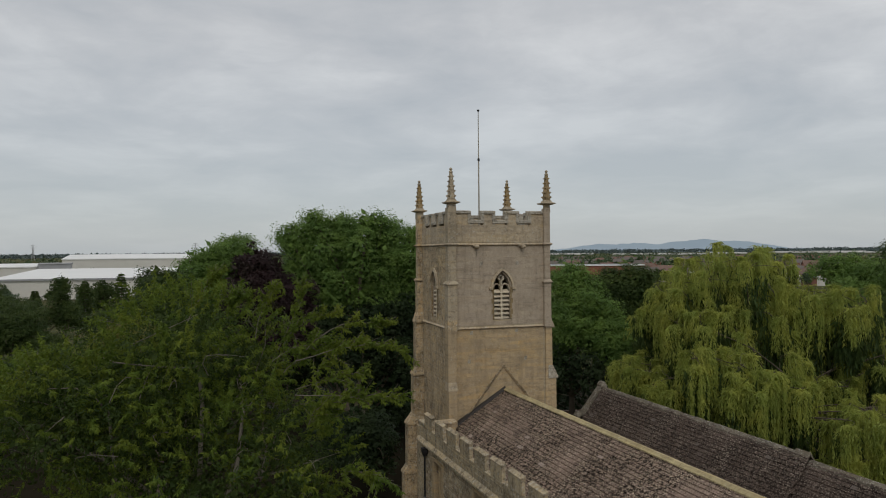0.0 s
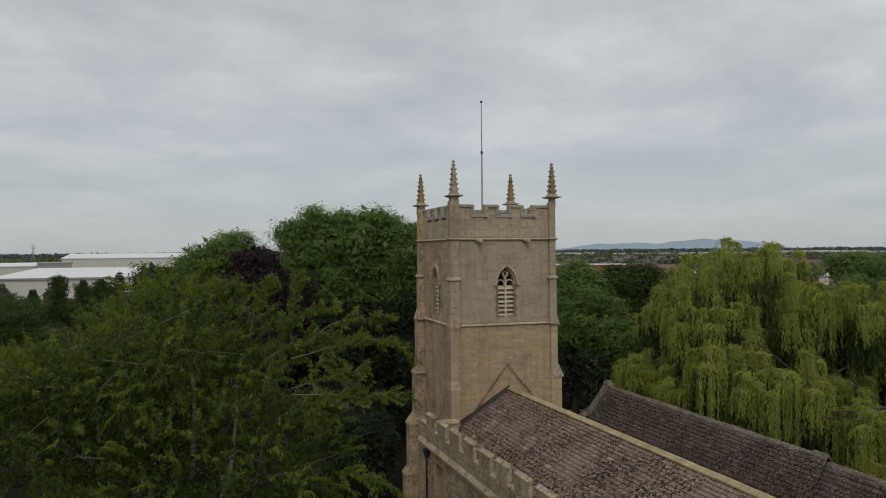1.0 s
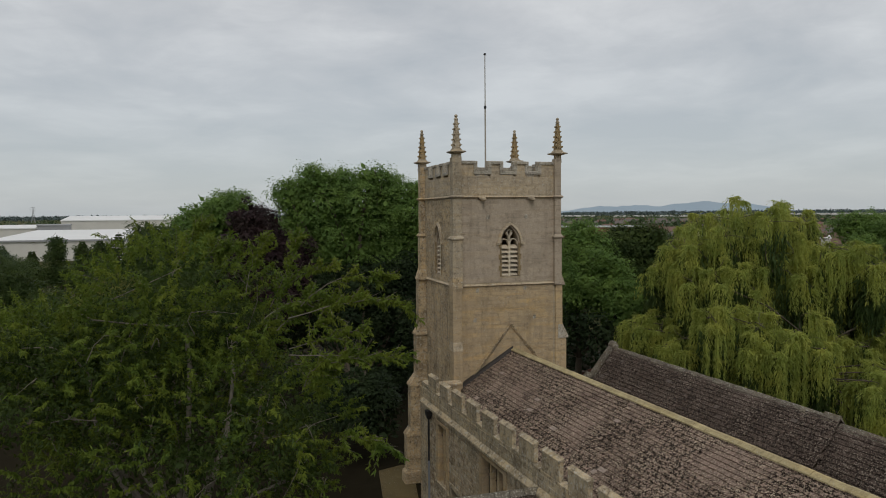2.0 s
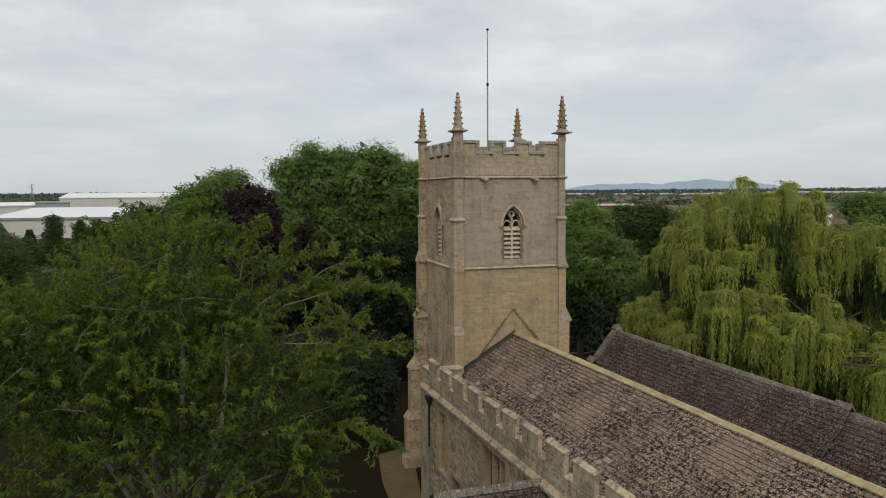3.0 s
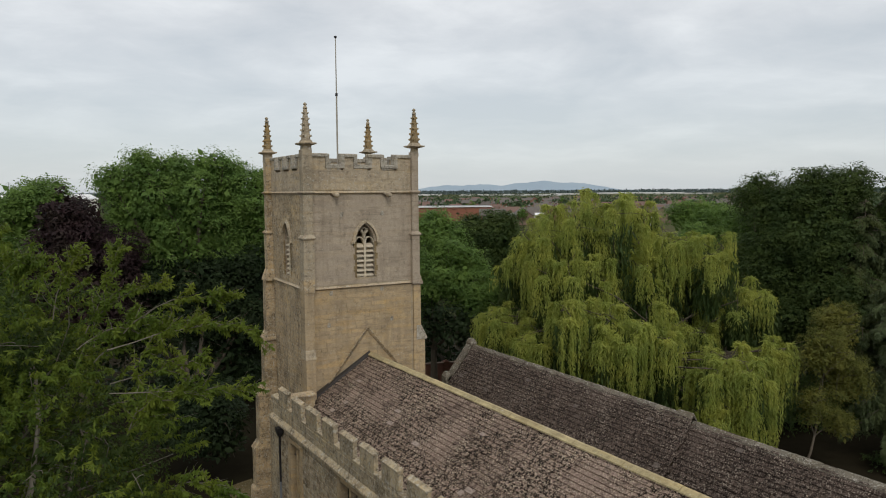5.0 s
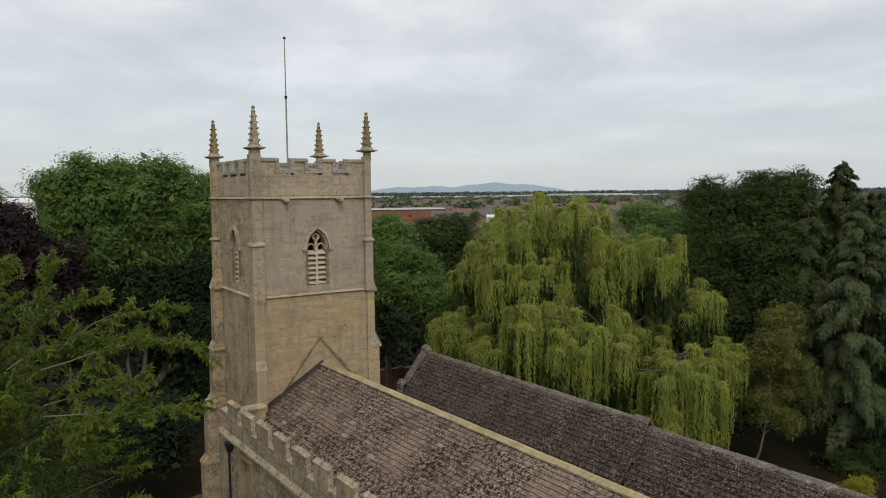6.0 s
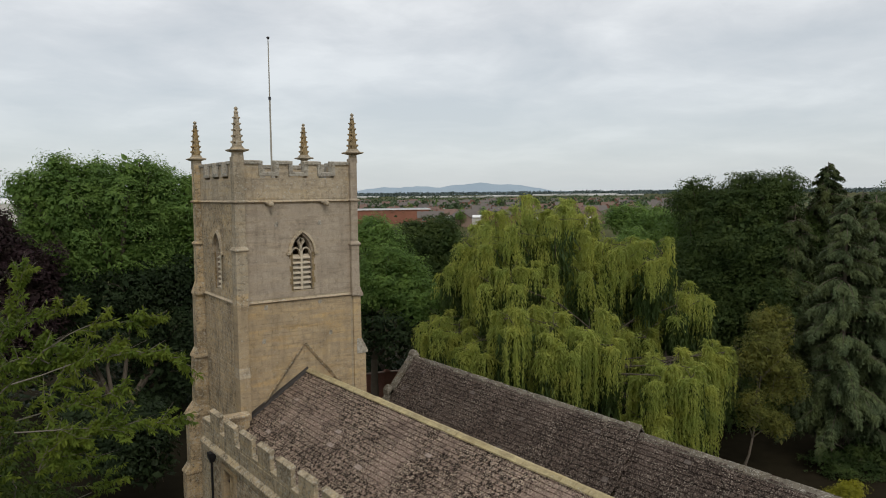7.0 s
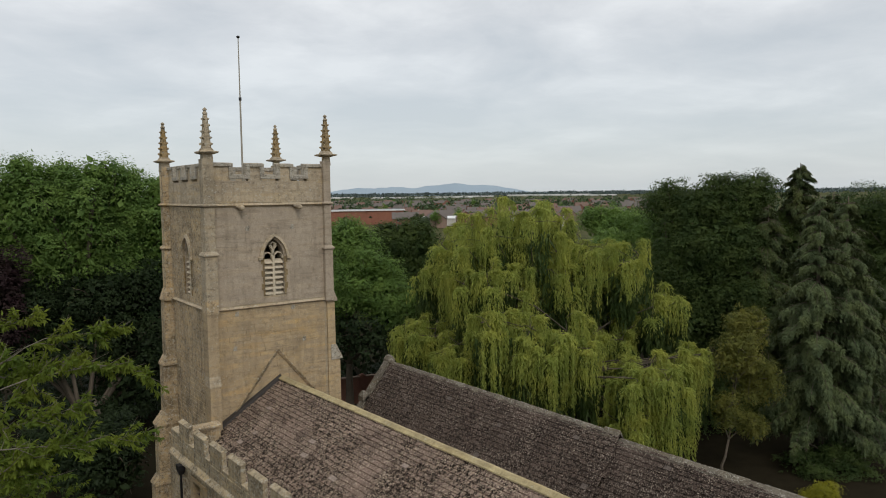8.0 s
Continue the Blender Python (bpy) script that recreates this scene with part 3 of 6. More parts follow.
def masonry(parent, m, u0, u1, v0, v1, heights, lengths, mat, holes=(), singles=0, name="stone_block", seed=1, proud=0.02, rest="stonework"):
    """Coursed blocks on a wall face: the first ones as objects, the rest in one mesh."""
    rng = random.Random(seed)
    rest_b = Build()
    v, made = v0, 0
    while v < v1 - 0.05:
        h = min(rng.choice(heights), v1 - v)
        if v1 - v - h < 0.08:
            h = v1 - v
        cuts = sorted((a, b) for a, b, c, d in holes if c < v + h * 0.6 and d > v + h * 0.4)
        runs, x = [], u0
        for a, b in cuts:
            if a > x:
                runs.append((x, a))
            x = max(x, b)
        if x < u1:
            runs.append((x, u1))
        for a, b in runs:
            x = a
            while x < b - 0.02:
                l = rng.choice(lengths) * rng.choice((0.8, 1.0, 1.0, 1.2))
                if b - x - l < 0.16:
                    l = b - x
                p = round(proud * rng.choice((0.7, 1.0, 1.25, 1.6)), 3)
                place = m @ Matrix.Translation((x, v, 0))
                if made < singles:
                    ob = new(name, block_mesh(name, l, h, mat, p))
                    ob.parent = parent
                    ob.matrix_basis = place
                else:
                    q = len(rest_b.v)
                    me = block_mesh(name, l, h, mat, p)
                    rest_b.v.extend((place @ w.co)[:] for w in me.vertices)
                    rest_b.f.extend(tuple(q + i for i in f.vertices) for f in me.polygons)
                made += 1
                x += l
        v += h
    if rest_b.f:
        part(rest, rest_b, mat, parent, kind="stuff")


# ---- the church tower ----
TX0, TX1, TY0, TY1 = -0.12, 6.06, 0.02, 6.10
SILL, SPRING, HALF = 13.22, 15.10, 0.50


def arch_half(v, grow=0.0):
    if v <= SPRING:
        return HALF + grow
    r = 2 * HALF + grow
    return max(0.0, math.sqrt(max(0.0, r * r - (v - SPRING) ** 2)) - HALF)


def belfry_window(tower, m, c):
    """A two-light louvred opening with Y tracery, cusps and a hood mould."""
    win = part("belfry_window", Build(), PALE_STONE, tower, "pointed two-light belfry window with stone louvres")
    steps = [SPRING + (0.9 * k / 9) for k in range(10)] + [16.12]
    for s in (-1, 1):
        o = c + s * 0.56
        rings = [[m @ Vector(p) for p in ((o, v, -.45), (c + s * min(.555, arch_half(v)), v, -.45), (c + s * min(.555, arch_half(v)), v, -.03), (o, v, -.03))] for v in [SILL] + steps]
        part("spandrel", Build().loft(*rings), STONE_UP, win)

    def bar(points, w=0.045, n0=-0.26, n1=-0.10):
        rings = []
        for i, (u, v) in enumerate(points):
            (ua, va), (ub, vb) = points[max(0, i - 1)], points[min(len(points) - 1, i + 1)]
            if points[0] == points[-1] and i in (0, len(points) - 1):
                (ua, va), (ub, vb) = points[-2], points[1]
            d = Vector((ub - ua, vb - va)).normalized()
            px, py = -d.y * w, d.x * w
            rings.append([m @ Vector(p) for p in ((u + px, v + py, n0), (u + px * .5, v + py * .5, n1), (u - px * .5, v - py * .5, n1), (u - px, v - py, n0))])
        return Build().loft(*rings)

    part("mullion", fbox(Build(), m, c - .055, c + .055, SILL, SPRING + .05, -.28, -.08), PALE_STONE, win)
    for s in (-1, 1):
        arc = [(c + s * (1.0 - math.cos(a)) * 1.0 * 0.62, SPRING + math.sin(a) * 0.95) for a in (0, .2, .4, .6, .75)]
        part("tracery_bar", bar(arc), PALE_STONE, win)
        head = [(c + s * .27 + .225 * math.cos(a), SPRING - .10 + .30 * math.sin(a) ** 0.9 if a else SPRING - .10) for a in [math.pi * k / 8 for k in range(9)]]
        part("light_head", bar(head, 0.04), PALE_STONE, win)
    ringp = [(c + .155 * math.cos(a) * (1 + .14 * math.cos(4 * a)), SPRING + .52 + .165 * math.sin(a) * (1 + .14 * math.cos(4 * a))) for a in [2 * math.pi * k / 16 for k in range(17)]]
    part("quatrefoil", bar(ringp, 0.035), PALE_STONE, win)
    for s in (-1, 1):
        for k in range(7):
            v = SILL + 0.04 + k * 0.25
            u0, u1 = (c - HALF + .03, c - .06) if s < 0 else (c + .06, c + HALF - .03)
            q = Build()
            lo = [m @ Vector(p) for p in ((u0, v + .16, -.36), (u1, v + .16, -.36), (u1, v, -.07), (u0, v, -.07))]
            hi = [m @ Vector(p) for p in ((u0, v + .215, -.36), (u1, v + .215, -.36), (u1, v + .055, -.07), (u0, v + .055, -.07))]
            part("louvre_slat", q.loft(lo, hi), PALE_STONE, win)
    hood = Build()
    path = [(v, arch_half(v, .16)) for v in [SPRING - .02 + 1.03 * k / 12 for k in range(13)]]
    pts = [(c - h, v) for v, h in path if h > 0.02] + [(c, SPRING + math.sqrt(1.16 ** 2 - .25))] + [(c + h, v) for v, h in reversed(path) if h > 0.02]
    rings = []
    for k, (u, v) in enumerate(pts):
        (ua, va), (ub, vb) = pts[max(0, k - 1)], pts[min(len(pts) - 1, k + 1)]
        d = Vector((ub - ua, vb - va)).normalized() * .065
        rings.append([m @ Vector(p) for p in ((u - d.y, v + d.x, 0), (u - d.y, v + d.x, .08), (u + d.y, v - d.x, .13), (u + d.y, v - d.x, 0))])
    hood.loft(*rings)
    part("hood_mould", hood, STONE_TOP, win)
    for s in (-1, 1):
        part("label_stop", fbox(Build(), m, c + s * .72 - .11, c + s * .72 + .11, SPRING - .12, SPRING + .02, 0, .12), STONE_TOP, win, bevel=0.02)
    for s in (-1, 1):
        for k in range(6):
            wd = .17 if k % 2 else .10
            a, d = c + s * (HALF + .005), c + s * (HALF + wd)
            part("jamb_stone", fbox(Build(), m, min(a, d), max(a, d), SILL + k * .312, SILL + k * .312 + .30, -.02, .028), STONE_GOLD, win, bevel=0.008)
    return win


def opening_wall(name, m, length, c, z0, z1, mat, tower):
    b = Build()
    fbox(b, m, 0, c - .56, z0, z1, -0.9, 0)
    fbox(b, m, c + .56, length, z0, z1, -0.9, 0)
    fbox(b, m, c - .56, c + .56, z0, SILL, -0.9, 0)
    fbox(b, m, c - .56, c + .56, 16.1, z1, -0.9, 0)
    return part(name, b, mat, tower)


CROCKET = Build()
CROCKET.stack((-.05, .04, -.04, .04, 0), (-.02, .13, -.055, .055, .05), (.03, .16, -.045, .045, .11), (.06, .10, -.02, .02, .15))
CROCKET_GOLD, CROCKET_GREY = CROCKET.mesh("crocket", STONE_GOLD), CROCKET.mesh("crocket", STONE_PIER)


def pinnacle(tower, x, y, drop, stem, grey):
    """A square stem, a thin moulded cap and a crocketed spirelet with its finial."""
    mat = STONE_PIER if grey else STONE_GOLD
    d = -drop
    b = Build()
    b.stack((x - stem, x + stem, y - stem, y + stem, 19.5 + d), (x - stem + .03, x + stem - .03, y - stem + .03, y + stem - .03, 19.98 + d))
    pin = part("pinnacle", b, STONE_PIER, tower, "crocketed stone pinnacle", bevel=0.02)
    part("cap_mould", Build().stack((x - stem, x + stem, y - stem, y + stem, 19.93 + d), (x - .42, x + .42, y - .42, y + .42, 20.00 + d), (x - .43, x + .43, y - .43, y + .43, 20.055 + d),
                                    (x - .27, x + .27, y - .27, y + .27, 20.09 + d), (x - .20, x + .20, y - .20, y + .20, 20.22 + d)), STONE_PIER, pin, bevel=0.012)
    rings = []
    for k in range(9):
        z = 20.18 + 1.52 * k / 8 + d
        w = .205 - .118 * k / 8
        a = w * .55
        rings.append([(x - w, y - a, z), (x - a, y - w, z), (x + a, y - w, z), (x + w, y - a, z), (x + w, y + a, z), (x + a, y + w, z), (x - a, y + w, z), (x - w, y + a, z)])
    part("spire", Build().loft(*rings), mat, pin)
    for k in range(5):
        z = 20.32 + .285 * k
        w = .195 - .120 * (z - 20.18) / 1.52
        for q in range(4):
            a = math.pi / 4 + q * math.pi / 2
            ob = new("crocket", CROCKET_GREY if grey else CROCKET_GOLD)
            ob.parent = pin
            e = .92 - .06 * k
            ob.matrix_basis = Matrix.LocRotScale((x + w * .95 * math.cos(a), y + w * .95 * math.sin(a), z + d), Euler((0, 0, a + .1 * math.sin(k * 3 + q + x))), (e, e, e))
    f = Build()
    prof = [(.06, 21.68), (.12, 21.74), (.11, 21.80), (.07, 21.84), (.06, 21.88), (.10, 21.92), (.09, 21.97), (.02, 22.03)]
    f.loft(*[[(x + r * math.cos(a), y + r * math.sin(a), z + d) for a in [2 * math.pi * i / 8 for i in range(8)]] for r, z in prof])
    part("finial", f, STONE_PIER, pin)


def battlement(tower, m, length):
    """A parapet wall with merlons and moulded copings between two corner piers."""
    v0, sill, top, t = 17.66, 19.06, 19.60, .34
    part("parapet_wall", fbox(Build(), m, 0, length, v0 - .1, 18.74, -t, -.02), STONE_TOP, tower)
    gaps = [(length * a, length * b) for a, b in ((.182, .292), (.452, .562), (.722, .825))]
    edges = [0.0] + [q for g in gaps for q in g] + [length]
    for a, b in zip(edges[::2], edges[1::2]):
        part("merlon", fbox(Build(), m, a + .12 * (a > 0), b - .12 * (b < length), 18.74, top - .16, -t, -.02), STONE_TOP, tower, bevel=0.01)
        part("merlon_cap", fbox(Build(), m, a + .0, b - .0, top - .2, top, -t - .05, .06, .05), COPING, tower, bevel=0.02)
    for a, b in gaps:
        q = Build()
        fbox(q, m, a - .20, b + .20, 18.84, sill, -t - .04, .055, .05)
        for s, e in ((a - .20, a), (b, b + .20)):
            fbox(q, m, s, e, sill - .06, top - .2, -t - .04, .045)
        part("crenel_coping", q, COPING, tower, bevel=0.015)


def gargoyle(tower, x, y, z, m=None):
    b = Build()
    prof = [(.10, .06, 0.2), (.14, .12, 0.0), (.13, .13, -.12), (.09, .09, -.20), (.14, .13, -.28), (.13, .12, -.38), (.07, .06, -.46)]
    b.loft(*[[(x + rx * math.cos(a), y + dy, z - .04 + rz * math.sin(a) + .1 * dy) for a in [2 * math.pi * i / 8 for i in range(8)]] for rx, rz, dy in prof])
    b.loft(*[[(x + .26 * s, y - .05, z - .02), (x + .12 * s, y - .12, z + .07), (x + .10 * s, y - .1, z - .12)] for s in (-1, 1)])
    part("gargoyle", b, STONE_TOP, tower, "weathered carved stone spout", smooth=True)


def church_tower():
    tower = thing("church_tower", "square honey-grey limestone church tower with pinnacles", "church tower")
    W, D = TX1 - TX0, TY1 - TY0
    front = frame_of((TX0, TY0, 0), (1, 0, 0), (0, -1, 0))
    left = frame_of((TX0, TY1, 0), (0, -1, 0), (-1, 0, 0))
    right = frame_of((TX1, TY0, 0), (0, 1, 0), (1, 0, 0))
    back = frame_of((TX1, TY1, 0), (-1, 0, 0), (0, 1, 0))
    cf, cl = 3.09 - TX0, TY1 - 3.0
    opening_wall("wall_front", front, W, cf, 0, 17.7, MORTAR, tower)
    opening_wall("wall_side", left, D - .9, cl, 0, 17.7, MORTAR, tower)
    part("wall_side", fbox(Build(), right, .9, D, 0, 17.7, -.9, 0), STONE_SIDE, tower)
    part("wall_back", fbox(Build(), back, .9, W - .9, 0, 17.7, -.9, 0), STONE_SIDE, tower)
    part("lead_roof", Build().loft([(TX0 + .3, TY0 + .3, 17.7), (TX1 - .3, TY0 + .3, 17.7), (TX1 - .3, TY1 - .3, 17.7), (TX0 + .3, TY1 - .3, 17.7)],
                                   [(3, 3, 18.35), (3.02, 3, 18.35), (3.02, 3.02, 18.35), (3, 3.02, 18.35)]), LEAD, tower)
    part("belfry_floor", Build().box(TX0 + .85, TX1 - .85, TY0 + .85, TY1 - .85, 12.6, 12.8), DARK, tower)
    belfry_window(tower, front, cf)
    belfry_window(tower, left, cl)
    for m, length in ((front, W), (left, D), (right, D), (back, W)):
        battlement(tower, m @ Matrix.Translation((.3, 0, 0)), length - .6)
        prof_b = Build()
        for v, deep, hgt in ((17.62, .12, .16), (12.78, .11, .15)):
            lo = [m @ Vector(p) for p in ((.28, v - hgt * .6, 0), (length - .28, v - hgt * .6, 0), (length - .28, v - hgt * .15, deep), (.28, v - hgt * .15, deep))]
            mid = [m @ Vector(p) for p in ((.28, v - .01, 0), (length - .28, v - .01, 0), (length - .28, v - .01, deep), (.28, v - .01, deep))]
            hi = [m @ Vector(p) for p in ((.28, v + hgt * .5, 0), (length - .28, v + hgt * .5, 0), (length - .28, v + hgt * .12, deep * .5), (.28, v + hgt * .12, deep * .5))]
            part("string_course", Build().loft(lo, mid, hi), STONE_TOP, tower)
    # corner piers: square clasping piers above, stepped buttresses below
    for sx, sy, out in ((0, 0, 0.0), (1, 0, 0.0), (0, 1, .12), (1, 1, .12)):
        cx = (-.04 - out) if sx == 0 else 5.93 - out * .3
        cy = 0.02 if sy == 0 else 6.06
        h = .25 if sx == 0 else .19
        mat = (STONE_UP if sx else STONE_PIER) if sy == 0 else STONE_SIDE
        drop = .16 if (sx, sy) == (0, 1) else 0.0
        pier = Build()
        pier.stack((cx - h - .04, cx + h + .02, cy - h - .05, cy + h + .05, 12.7), (cx - h - .04, cx + h + .02, cy - h - .05, cy + h + .05, 15.30), (cx - h, cx + h, cy - h, cy + h, 15.48), (cx - h, cx + h, cy - h, cy + h, 19.72 - drop))
        part("corner_pier", pier, mat, tower, bevel=0.015)
        part("pier_moulding", Build().stack((cx - h - .05, cx + h + .03, cy - h - .06, cy + h + .06, 15.27), (cx - h - .11, cx + h + .09, cy - h - .12, cy + h + .12, 15.34), (cx - h - .11, cx + h + .09, cy - h - .12, cy + h + .12, 15.39), (cx - h, cx + h, cy - h, cy + h, 15.52)), mat, tower)
        part("pier_moulding", Build().stack((cx - h - .01, cx + h + .01, cy - h - .01, cy + h + .01, 17.52), (cx - h - .10, cx + h + .10, cy - h - .10, cy + h + .10, 17.60), (cx - h - .10, cx + h + .10, cy - h - .10, cy + h + .10, 17.64), (cx - h, cx + h, cy - h, cy + h, 17.70)), mat, tower)
        pinnacle(tower, 0.0 if (sx, sy) == (0, 0) else (cx - .05 if sx == 0 else cx + .06), cy, drop, h - .01, (sx, sy) == (0, 0))
    # buttress on the front left corner, facing the nave
    b = Build().stack((-.37, .13, -.42, .3, 5.0), (-.37, .13, -.42, .3, 9.35), (-.37, .13, -.36, .3, 9.75), (-.37, .13, -.36, .3, 12.6), (-.37, .16, -.36, .3, 12.75), (-.32, .20, -.28, .3, 13.25))
    part("buttress", b, STONE_LOW, tower, bevel=0.012)
    part("weathering", Build().stack((-.38, .16, -.38, .3, 12.66), (-.38, .16, -.38, .3, 12.72), (-.34, .20, -.30, .3, 13.30)), STONE_SIDE, tower)
    part("weathering", Build().stack((-.39, .15, -.45, .3, 9.30), (-.39, .15, -.45, .3, 9.36), (-.37, .13, -.36, .3, 9.78)), STONE_TOP, tower)
    # right corner, stepped to the side
    b = Build().stack((5.82, 6.50, -.06, .62, 0), (5.82, 6.50, -.06, .62, 9.75), (5.82, 6.26, -.07, .62, 10.25), (5.82, 6.24, -.08, .62, 12.6), (5.82, 6.12, -.08, .62, 13.3))
    part("buttress", b, STONE_LOW, tower, bevel=0.012)
    part("weathering", Build().stack((5.84, 6.38, -.12, .66, 12.64), (5.84, 6.38, -.12, .66, 12.71), (5.84, 6.14, -.09, .62, 13.35)), STONE_UP, tower)
    part("weathering", Build().stack((5.98, 6.60, -.11, .66, 9.62), (5.98, 6.60, -.11, .66, 9.74), (5.98, 6.27, -.09, .62, 10.40)), COPING, tower)
    # rear left corner, the deep one that runs to the ground
    b = Build().stack((-1.62, -.05, 5.55, 6.4, -.05), (-1.62, -.05, 5.55, 6.4, .7), (-1.47, -.05, 5.6, 6.35, .85), (-1.47, -.05, 5.6, 6.35, 3.0), (-1.22, -.05, 5.6, 6.35, 3.45), (-1.20, -.05, 5.6, 6.35, 6.15),
                      (-.82, -.05, 5.65, 6.35, 6.75), (-.80, -.05, 5.65, 6.35, 9.3), (-.62, -.05, 5.7, 6.35, 9.75), (-.60, -.05, 5.7, 6.35, 12.7), (-.46, -.05, 5.75, 6.35, 13.3))
    part("buttress", b, STONE_SIDE, tower, bevel=0.012)
    for q in ((-1.27, 6.10, -.82, 6.78), (-1.51, 2.97, -1.22, 3.46), (-.85, 9.26, -.62, 9.76), (-.65, 12.66, -.46, 13.30)):
        part("weathering", Build().stack((q[0], -.05, 5.55, 6.40, q[1]), (q[0], -.05, 5.55, 6.40, q[1] + .08), (q[2], -.05, 5.66, 6.36, q[3])), STONE_SIDE, tower)
    part("plinth", Build().stack((TX0 - .35, TX1 + .35, TY0 + .3, TY1 + .35, -.05), (TX0 - .35, TX1 + .35, TY0 + .3, TY1 + .35, .9), (TX0 - .02, TX1 + .02, TY0 + .3, TY1 + .02, 1.15)), STONE_SIDE, tower)
    gargoyle(tower, 1.44, TY0 - .02, 17.56)
    gargoyle(tower, 4.33, TY0 - .02, 17.56)
    # crease of an older, steeper roof, and the small repair plates
    for s, foot, footz in ((-1, .80, 7.65), (1, 5.25, 7.9)):
        p0, p1 = Vector((3.10, TY0, 10.52)), Vector((foot, TY0, footz))
        d = (p1 - p0).normalized()
        nrm = Vector((-d.z, 0, d.x)) * (1 if d.x > 0 else -1)
        prof = [(-.07, 0), (-.07, -.05), (.05, -.15), (.08, -.15), (.08, 0)]
        part("roof_crease", Build().loft(*[[p + nrm * a + Vector((0, o, 0)) for a, o in prof] for p in (p0, p1)]), STONE_SIDE, tower, "sloping drip course of an older roof")
    for x, z in ((1.01, 10.87), (4.54, 10.90), (1.80, 16.50), (4.06, 16.52), (1.16, 12.50), (3.98, 12.55)):
        part("repair_plate", Build().stack((x - .09, x + .07, TY0 - .03, TY0 + .02, z - .11), (x - .11, x + .10, TY0 - .03, TY0 + .02, z), (x - .05, x + .08, TY0 - .028, TY0 + .02, z + .12)), COPING, tower, "pale limewashed repair patch", bevel=0.03)
    return tower, front, left, W, D, cf, cl


TOWER, T_FRONT, T_LEFT, T_W, T_D, T_CF, T_CL = church_tower()


def flagpole():
    ob = thing("flagpole", "slim weathered flagpole on the tower roof", "flagpole", at=(0, 0, 0))
    part("pole", Build().tube([(2.80, 3.0, 18.3), (2.80, 3.0, 22.95)], [.052, .045], 8), POLE_PAINT, ob)
    part("upper_pole", Build().tube([(2.80, 3.0, 22.9), (2.80, 3.0, 25.95)], [.036, .026], 8), POLE_PAINT, ob)
    part("collar", Build().tube([(2.80, 3.0, 22.85), (2.80, 3.0, 23.0)], [.075, .075], 8), IRON, ob)
    part("truck", Build().tube([(2.80, 3.0, 25.93), (2.80, 3.0, 25.98), (2.80, 3.0, 26.03), (2.80, 3.0, 26.06)], [.04, .085, .085, .03], 8), IRON, ob)


flagpole()


# ---- nave ----
NAVE_END = -27.0


def wall_x(y):
    return -2.2 + 0.04 * (-2.4 - y)


def ridge_x(y):
    return 3.25 + 0.057 * -y


def ridge_z(y):
    return 9.12 - 0.0098 * -y


RIDGE_Z, PITCH = 9.12, 0.60
R_DIR = Vector((0.057, -1, -0.0098)).normalized()      # along the nave ridge, away from the tower
W_DIR = Vector((0.04, -1, 0)).normalized()


def slates(parent, origin, along, down, u1, v1, course, widths, mat, singles, single_span, seed, jitter=.006):
    """Courses of stone slates on a slope: origin at the ridge, along it and down it."""
    rng = random.Random(seed)
    along, down = Vector(along).normalized(), Vector(down).normalized()
    out = along.cross(down)
    if out.z < 0:
        out.negate()
    m = Matrix.Identity(4)
    m.col[0].xyz, m.col[1].xyz, m.col[2].xyz, m.col[3].xyz = along, down, out, origin
    shared, rest, made, v, k = {}, Build(), 0, 0.0, 0
    while v < v1:
        c = course * (0.82 + 0.4 * min(1, v / v1))
        u = -rng.uniform(0, .2)
        while u < u1:
            w = rng.choice(widths)
            key = (w, round(c, 3))
            if key not in shared:
                b = Build()
                g, th = .006, .064
                b.v = [(g, -.04, .0), (w - g, -.04, .0), (w - g, c + .02, th * .35), (g, c + .02, th * .35),
                       (g, -.04, th * .35), (w - g, -.04, th * .35), (w - g * 2, c + .015, th * 1.15), (g * 2, c + .015, th * 1.15)]
                b.f = [(4, 5, 6, 7), (3, 2, 6, 7), (0, 3, 7, 4), (1, 2, 6, 5)]
                shared[key] = b.mesh("slate", mat)
            me = shared[key]
            place = m @ Matrix.Translation((u, v + rng.uniform(-.012, .018), rng.uniform(0, jitter))) @ Euler((rng.uniform(-.012, .03), rng.uniform(-.012, .012), rng.uniform(-.02, .02))).to_matrix().to_4x4()
            if made < singles and single_span[0] < u < single_span[1]:
                ob = new("slate", me)
                ob.parent = parent
                ob.matrix_basis = place
                made += 1
            else:
                q = len(rest.v)
                rest.v.extend((place @ x.co)[:] for x in me.vertices)
                rest.f.extend(tuple(q + i for i in f.vertices) for f in me.polygons)
            u += w
        v += c
        k += 1
    part("slating", rest, mat, parent, kind="stuff")


